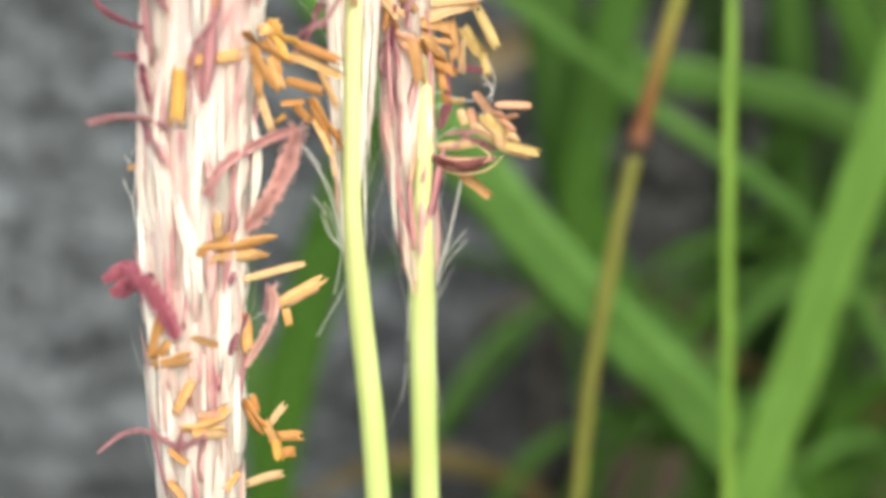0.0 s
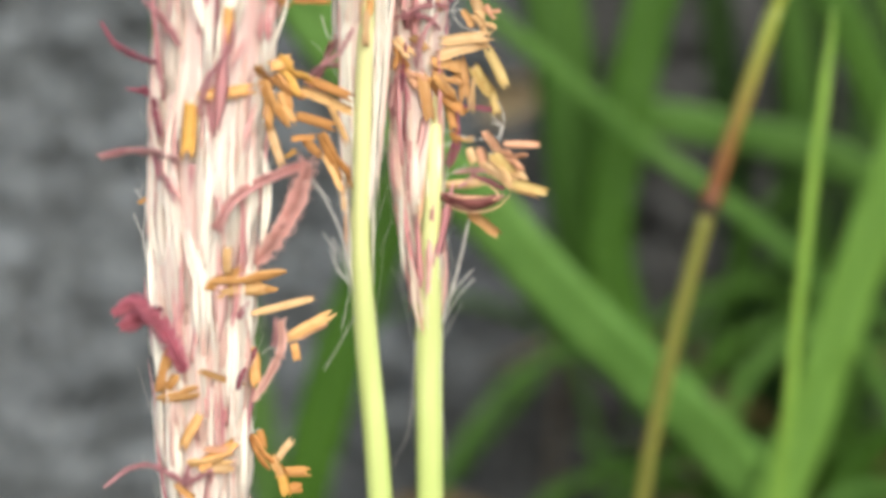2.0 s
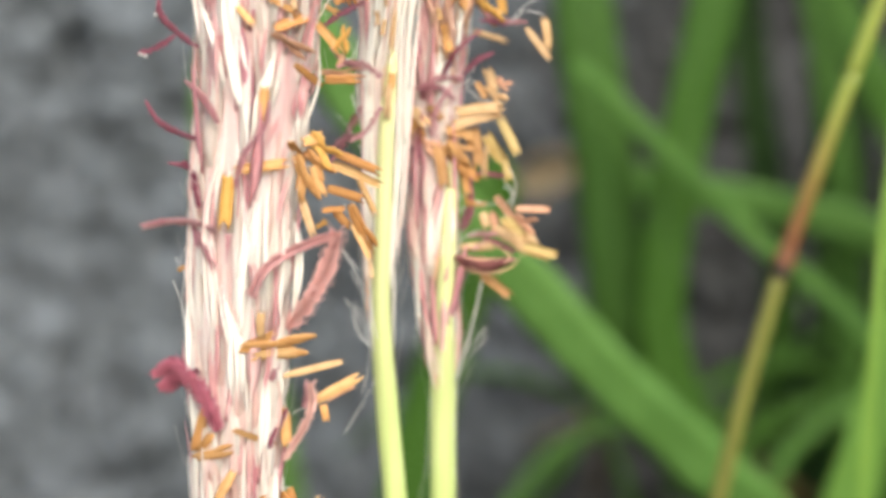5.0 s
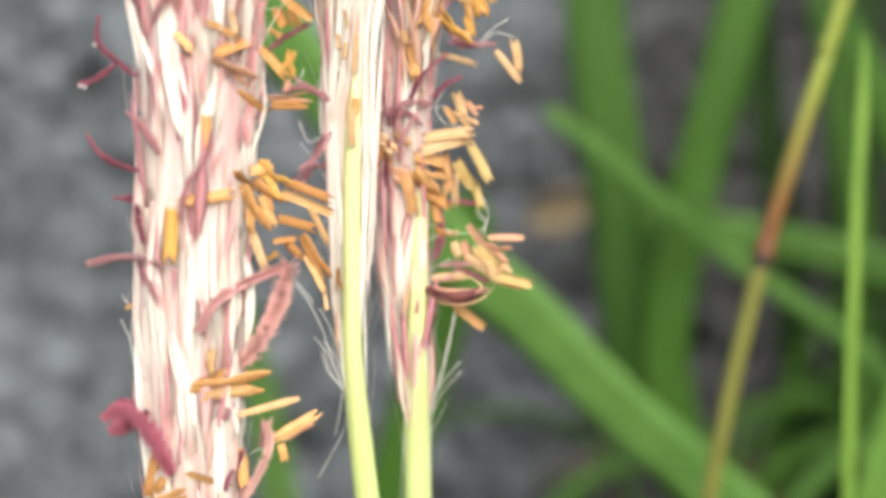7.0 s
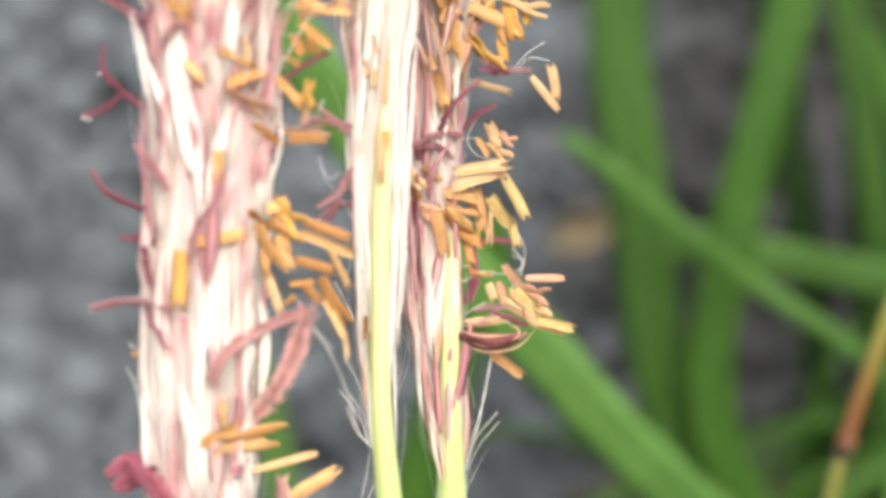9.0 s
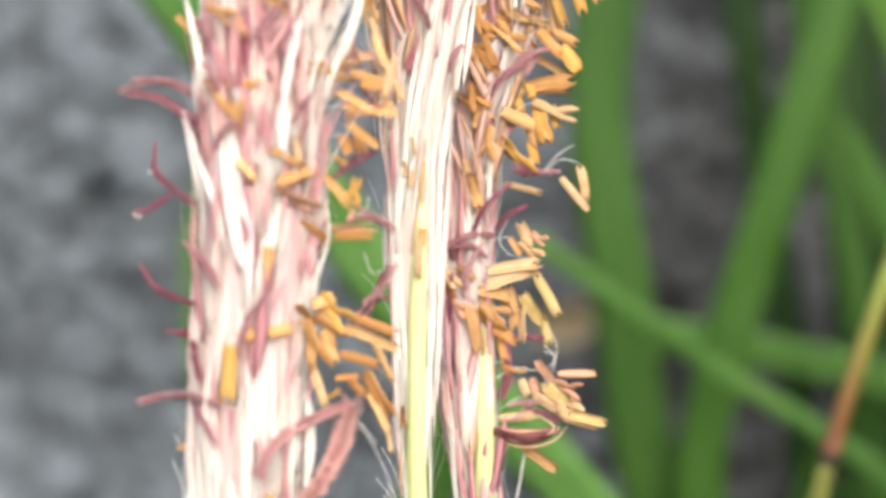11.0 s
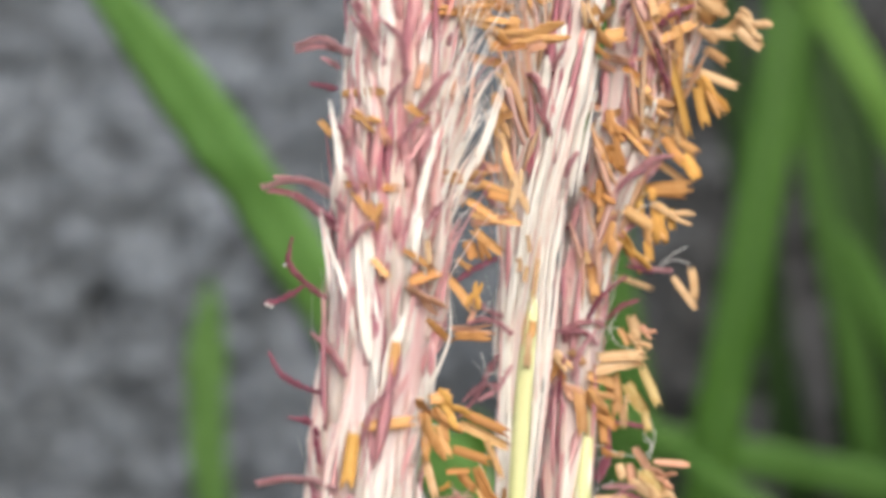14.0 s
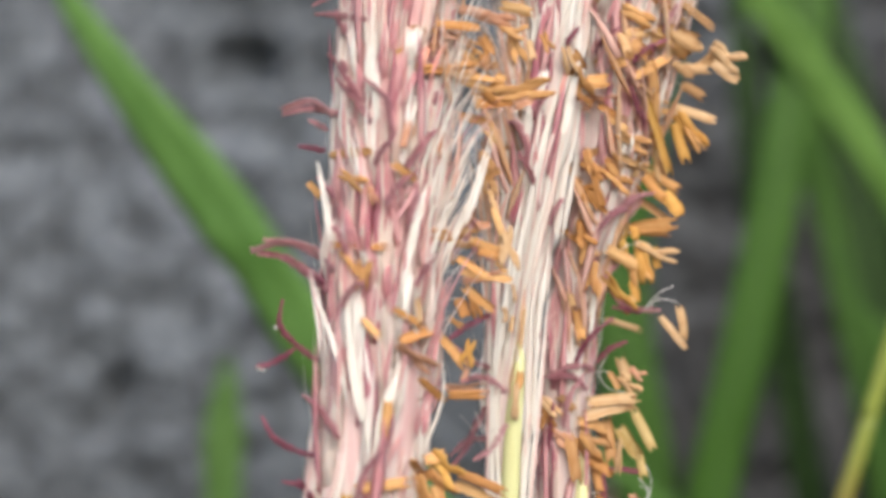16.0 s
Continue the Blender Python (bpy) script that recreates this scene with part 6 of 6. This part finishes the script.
# ---- the jointed cane and the thin shoot beside the spikes ----
def cane_thing():
    root = tagged(new("grass_cane"), "thin jointed green grass cane with a brown joint", "grass stem")
    base = far((0.020, 0.025, 0.0)) * Vector((1, 1, 0))
    root.matrix_basis = Matrix.Translation(base)

    def piece(name, material, pts, radii, label):
        path = [far(q) - base for q in spline(pts, 6)]
        rad = [a + (b - a) * k / 6 for a, b in zip(radii, radii[1:]) for k in range(6)] + [radii[-1]]
        verts, faces = [], []
        tube(verts, faces, path, [r * FAR for r in rad], 10)
        build(name, verts, faces, material, root, label)

    piece("lower_stem", CANE_LOW, [(0.020, 0.025, -0.03), (0.022, 0.025, 0.30), (0.0267, 0.025, 0.4444), (0.0297, 0.025, 0.4588), (0.0332, 0.025, 0.4726)], (0.0009, 0.0009, 0.0009, 0.00092, 0.00095), "dull olive stem")
    piece("joint", NODE, [(0.0331, 0.025, 0.4720), (0.0334, 0.025, 0.4731), (0.0338, 0.025, 0.4745), (0.0352, 0.025, 0.4790), (0.0378, 0.025, 0.4869), (0.0400, 0.025, 0.4935)], (0.00094, 0.00125, 0.00098, 0.00093, 0.00092, 0.0009), "reddish-brown joint that fades into green")
    piece("node_ring", RING, [(0.0329, 0.0249, 0.4714), (0.0331, 0.0249, 0.4722), (0.0333, 0.0249, 0.4729)], (0.00098, 0.00122, 0.0010), "dark brown ring")
    piece("upper_stem", CANE, [(0.0398, 0.025, 0.4930), (0.0425, 0.025, 0.5011), (0.055, 0.027, 0.540), (0.068, 0.03, 0.585)], (0.0009, 0.00089, 0.0008, 0.0005), "yellow-green stem")
    return root


def shoot_thing():
    root = plant("grass_shoot", "narrow upright light green grass shoot", 0.04, 0.03)
    grass_blade(root, [(0.0456, 0.025, 0.4940), (0.0452, 0.025, 0.4850), (0.0446, 0.025, 0.4752), (0.0440, 0.025, 0.4594), (0.043, 0.026, 0.42), (0.04, 0.03, -0.03)], 0.00125, SHOOT, fold=0.4, tip=0.2)
    home = root.matrix_basis.translation
    path = [far(q) - home for q in spline([(0.0432, 0.026, 0.43), (0.042, 0.027, 0.30), (0.04, 0.03, 0.08)], 6)]
    verts, faces = [], []
    tube(verts, faces, path, [0.0011] * len(path), 8)
    build("sheath", verts, faces, CANE_LOW, root, "olive sheath round the foot")
    return root


cane, shoot = cane_thing(), shoot_thing()


# ---- what sways in the wind ----
def sway(thing, rows, about=(0.04, 0.025, 0.47)):
    """Rows of seconds, shifts in millimetres along x, y and z, and the lean in degrees about a point of the thing."""
    if isinstance(thing, Spike):
        ob, pivot = thing.root, Vector((0, thing.depth, 0.5))
    else:
        ob, pivot = thing, far(about)
    rest = ob.matrix_basis.copy()
    keys = []
    for t, x, y, z, lean in rows:
        m = Matrix.Translation(pivot + Vector((x, y, z)) * MM * (1 if isinstance(thing, Spike) else FAR)) @ pose(0, 0, 0, 0, lean, 0) @ Matrix.Translation(-pivot)
        keys.append((t, m @ rest))
    walk(ob, keys)


def motions():
    sway(left, (
        (0, 0.62, -1.86, -0.90, 0.43),
        (0.5, -0.26, -1.62, -1.37, 0.70),
        (1, 1.00, -0.06, -0.94, 0.94),
        (1.5, -0.13, -1.60, 0.50, 0.37),
        (2, 0.66, -1.60, -0.05, 0.73),
        (2.5, 0.51, -0.76, 0.48, 0.69),
        (3, 0.89, -0.92, -0.07, 1.04),
        (3.5, -0.94, -0.71, 0.63, 0.40),
        (4, 0.96, 2.23, -0.76, 1.42),
        (4.5, -1.72, 4.12, -0.78, 0.56),
        (5, -0.47, 4.51, -0.68, 0.68),
        (5.5, -1.31, 3.76, -0.46, 0.38),
        (6.25, -3.48, 1.84, 0.10, -0.38),
        (7, -5.76, -0.19, 0.70, -1.19),
        (7.5, -6.48, -0.83, 0.88, -1.44),
        (8, -7.11, -5.71, 1.65, -1.16),
        (8.5, -8.38, -6.60, 0.83, -1.81),
        (9, -5.09, -8.51, -0.14, -1.22),
        (9.5, -3.21, -8.67, -0.23, -1.09),
        (10, -2.18, -6.31, -1.66, -1.19),
        (11.25, -0.36, -6.02, 0.17, -1.13),
        (12.5, 1.46, -5.74, 2.00, -1.08),
        (13, -0.50, -2.58, 0.58, -1.45),
        (13.5, 5.44, -0.33, -1.27, 0.27),
        (14, 8.87, 0.28, -0.58, 2.29),
        (14.5, 5.18, 1.43, -1.22, 0.64),
        (15, 2.31, 0.91, 0.04, 0.20),
        (15.5, 1.05, 1.20, 1.36, -1.77),
        (16, 6.63, -0.41, 1.35, 0.85),
    ))
    sway(mid, (
        (0, 0.14, -1.41, -1.03, -0.14),
        (0.5, -0.91, 2.43, -1.95, -0.19),
        (1, 0.71, 0.27, -1.48, 0.89),
        (1.5, -0.23, -2.39, 0.31, 0.58),
        (2, 0.21, 0.79, -0.61, 0.55),
        (2.5, -0.29, -1.59, 0.07, 0.65),
        (3, 0.59, -1.16, -0.46, 1.14),
        (3.5, -1.31, -0.37, 0.38, 0.18),
        (4, 0.17, 4.79, -1.21, 0.95),
        (4.5, -2.07, 5.36, -1.09, 0.68),
        (5, -1.41, 4.83, -0.69, 0.59),
        (5.5, -2.08, 3.77, -0.47, 0.35),
        (6.25, -3.81, 1.03, 0.08, -0.28),
        (7, -5.63, -1.85, 0.65, -0.94),
        (7.5, -6.21, -2.77, 0.84, -1.15),
        (8, -6.68, -7.17, 0.90, -0.90),
        (8.5, -7.77, -9.57, 0.38, -1.37),
        (9, -4.26, -12.59, -0.15, -0.97),
        (9.5, -2.59, -10.85, -0.86, -0.89),
        (10, -1.52, -9.56, -1.72, -1.03),
        (11.25, 0.15, -7.10, 0.04, -1.09),
        (12.5, 1.81, -4.64, 1.81, -1.14),
        (13, 0.13, -0.69, -0.20, -1.31),
        (13.5, 5.92, -0.77, -0.35, 0.48),
        (14, 9.43, 0.45, 0.35, 2.05),
        (14.5, 5.32, 0.67, 0.38, 0.60),
        (15, 2.71, -0.46, 1.14, 0.15),
        (15.5, 1.46, 0.85, 2.05, -1.40),
        (16, 6.38, -1.85, 2.94, 1.02),
    ))
    sway(right, (
        (0, 0.40, -2.20, -1.52, -0.27),
        (0.5, -0.63, -1.64, -1.69, -0.14),
        (1, 0.63, -0.40, -1.65, 0.59),
        (1.5, -0.17, -1.71, 0.10, 0.52),
        (2, 0.48, -1.78, -0.78, 0.34),
        (2.5, -0.05, -1.08, -0.42, 0.44),
        (3, 0.64, -1.10, -0.44, 0.51),
        (3.5, -1.29, -1.89, 0.85, -0.73),
        (4, 0.33, 3.61, -1.52, 1.06),
        (4.5, -1.46, 4.80, -0.88, 1.21),
        (5, -1.55, 4.51, -0.73, 0.47),
        (5.5, -2.24, 3.77, -0.53, 0.32),
        (6.25, -4.02, 1.86, -0.02, -0.04),
        (7, -5.89, -0.14, 0.51, -0.43),
        (7.5, -6.48, -0.78, 0.68, -0.55),
        (8, -6.95, -6.18, 0.94, -0.31),
        (8.5, -8.37, -7.58, 0.20, -0.59),
        (9, -4.98, -9.85, -0.31, -1.32),
        (9.5, -3.06, -9.63, -1.13, -1.62),
        (10, -2.09, -6.98, -2.11, -1.29),
        (11.25, -0.13, -6.80, -0.34, -2.00),
        (12.5, 1.83, -6.62, 1.42, -2.70),
        (13, 0.02, -1.11, -0.77, -2.03),
        (13.5, 5.70, 0.35, -0.08, 1.41),
        (14, 9.96, 1.10, 0.81, 3.60),
        (14.5, 5.12, -0.33, 0.63, 1.11),
        (15, 3.65, 1.13, 1.87, -0.13),
        (15.5, 1.50, 1.16, 2.25, -0.58),
        (16, 6.64, -1.57, 3.96, 1.01),
    ))
    sway(cane, (
        (0, -7.33, 0, 3.37, -3.90),
        (0.5, -5.00, 0, 2.16, -3.05),
        (1, -2.35, 0, 2.25, -2.20),
        (1.5, -1.67, 0, 1.88, -1.85),
        (2, -0.48, 0, 1.63, -1.50),
        (2.5, 0.24, 0, 1.26, -1.10),
        (3, 0.88, 0, 0.82, -0.70),
        (3.5, 0.49, 0, 0.42, -0.35),
        (4, 0.00, 0, 0.00, 0.00),
        (4.5, 1.80, 0, 0.13, 0.00),
        (5, 3.08, 0, 2.69, 0.00),
        (7.5, -1.91, 0, 8.29, -3.73),
        (8, -2.38, 0, 1.77, -4.84),
        (8.5, 1.47, 0, -4.77, -2.40),
        (9, 6.02, 0, -10.54, -1.22),
        (9.5, 6.11, 0, -3.19, -0.40),
        (10, 2.40, 0, 0.91, -1.50),
        (12.5, 10.79, 0, -4.21, 0.00),
        (13, 7.0, 0, -1.8, 0.00),
        (13.5, 11.83, 0, -0.97, 0.00),
        (14, 15.12, 0, -0.85, 0.00),
        (14.5, 10.81, 0, -1.04, 0.00),
        (15, 6.76, 0, -0.51, 0.00),
        (15.5, 4.62, 0, 1.28, 0.00),
        (16, 0.02, 0, 2.03, 0.00),
    ))
    sway(shoot, (
        (0, -8.50, 0, 2.46, -4.50),
        (0.5, -6.77, 0, 1.97, -3.10),
        (1, -3.0, 0, 2.84, -1.70),
        (1.5, -2.00, 0, 2.50, -0.20),
        (2, -0.91, 0, 1.54, 1.00),
        (2.5, -0.06, 0, 2.12, 0.90),
        (3, 0.72, 0, 1.71, 0.70),
        (3.5, 0.05, 0, 1.19, 0.30),
        (4, 0.00, 0, 0.00, 0.00),
        (4.5, 1.98, 0, 1.34, 0.00),
        (5, 2.50, 0, 2.31, 0.00),
        (7.5, -2.75, 0, 10.67, -2.60),
        (8, -3.24, 0, 8.43, -2.07),
        (8.5, -0.05, 0, 3.85, -1.53),
        (9, 3.98, 0, -2.94, -1.00),
        (9.5, 4.51, 0, -1.63, -0.93),
        (10, 3.50, 0, -0.08, -0.86),
        (12.5, 6.95, 0, -3.29, -0.50),
        (13, 5.99, 0, -2.39, -0.43),
        (13.5, 8.67, 0, -3.77, -0.36),
        (14, 10.26, 0, -3.72, -0.29),
        (14.5, 7.10, 0, -4.00, -0.21),
        (15, 4.21, 0, -4.16, -0.14),
        (15.5, 4.57, 0, -1.86, -0.07),
        (16, 3.36, 0, -1.17, 0.00),
    ))
    sway(lone, ((0, 7, 0, 0, 0), (1, 7, 0, 0, 0), (5, 5.6, 0, 0, 0), (8, 1.5, 0, 0, 0), (10, -0.5, 0, 0, 0), (12.5, 0, 0, 0, 0), (14, 0.5, 0, 0, 0), (15, 1.5, 0, 0, 0), (16, 0, 0, 0, 0)))
    sway(leaning, ((0, -1.5, 0, 0, 0), (12.5, 3, 0, 0, 0.5), (13, 1.5, 0, 0, 0.5), (14, 3.5, 0, 0, 0), (15, -1, 0, 0, -1), (16, 0, 0, 0, -3)), (0.0552, 0.115, 0.5536))
    sway(straight, ((0, -4, 0, 0, 2), (1, 5, 0, 0, 4.5), (2, 0, 0, 0, 3.5), (5, 6.5, 0, 0, 0.5), (7.5, 0, 0, 0, 0), (16, 0, 0, 0, 0)), (-0.0052, 0.095, 0.4548))
    sway(arching, ((0, 1, 0, 0, 2), (1.5, 0, 0, 0, 0), (3, 2.5, 0, 0, 0), (5, 2, 0, 0, -1), (7.5, 1, 0, 0, -3), (8, -2, 0, 0, -2), (8.5, -3, 0, 0, 1), (9, -2, 0, 0, 0), (9.5, 2.5, 0, 0, -1.5), (10, 1, 0, 0, -1), (12.5, -2, 0, 0, 0), (13, -2, 0, 0, 0), (13.5, -3, 0, 0, 0), (14, -2, 0, 0, 1.5), (14.5, 4, 0, 0, 0), (15, 1, 0, 0, 2), (15.5, 3, 0, 0, 1), (16, -3, 0, 0, 1)), (0.0079, 0.075, 0.4665))
    sway(tall, ((0, -6, 0, 0, -1), (1.5, -5, 0, 0, -4), (3, -1, 0, 0, -1), (5, -2, 0, 0, -5), (8, -3, 0, 0, -1), (9, 1, 0, 0, -2), (10, 4, 0, 0, 0), (12.5, 0, 0, 0, 3), (13, 1.5, 0, 0, 1.5), (13.5, 0.5, 0, 0, 2), (14, 0.5, 0, 0, -4.5), (14.5, 1, 0, 0, 0.5), (15, 3, 0, 0, -3), (15.5, -3.5, 0, 0, -7.5), (16, -5, 0, 0, -2)), (0.0411, 0.115, 0.4734))
    sway(slim, ((0, -4, 0, 0, -2), (1.5, -4, 0, 0, 0), (3, -4, 0, 0, -2), (5, 5, 0, 0, 4), (8, -1, 0, 0, -3), (9, 0, 0, 0, -2), (10, 1, 0, 0, -4), (12.5, -3, 0, 0, -5), (14, -3, 0, 0, -4), (16, -3, 0, 0, -4)), (0.0396, 0.105, 0.4727))


motions()
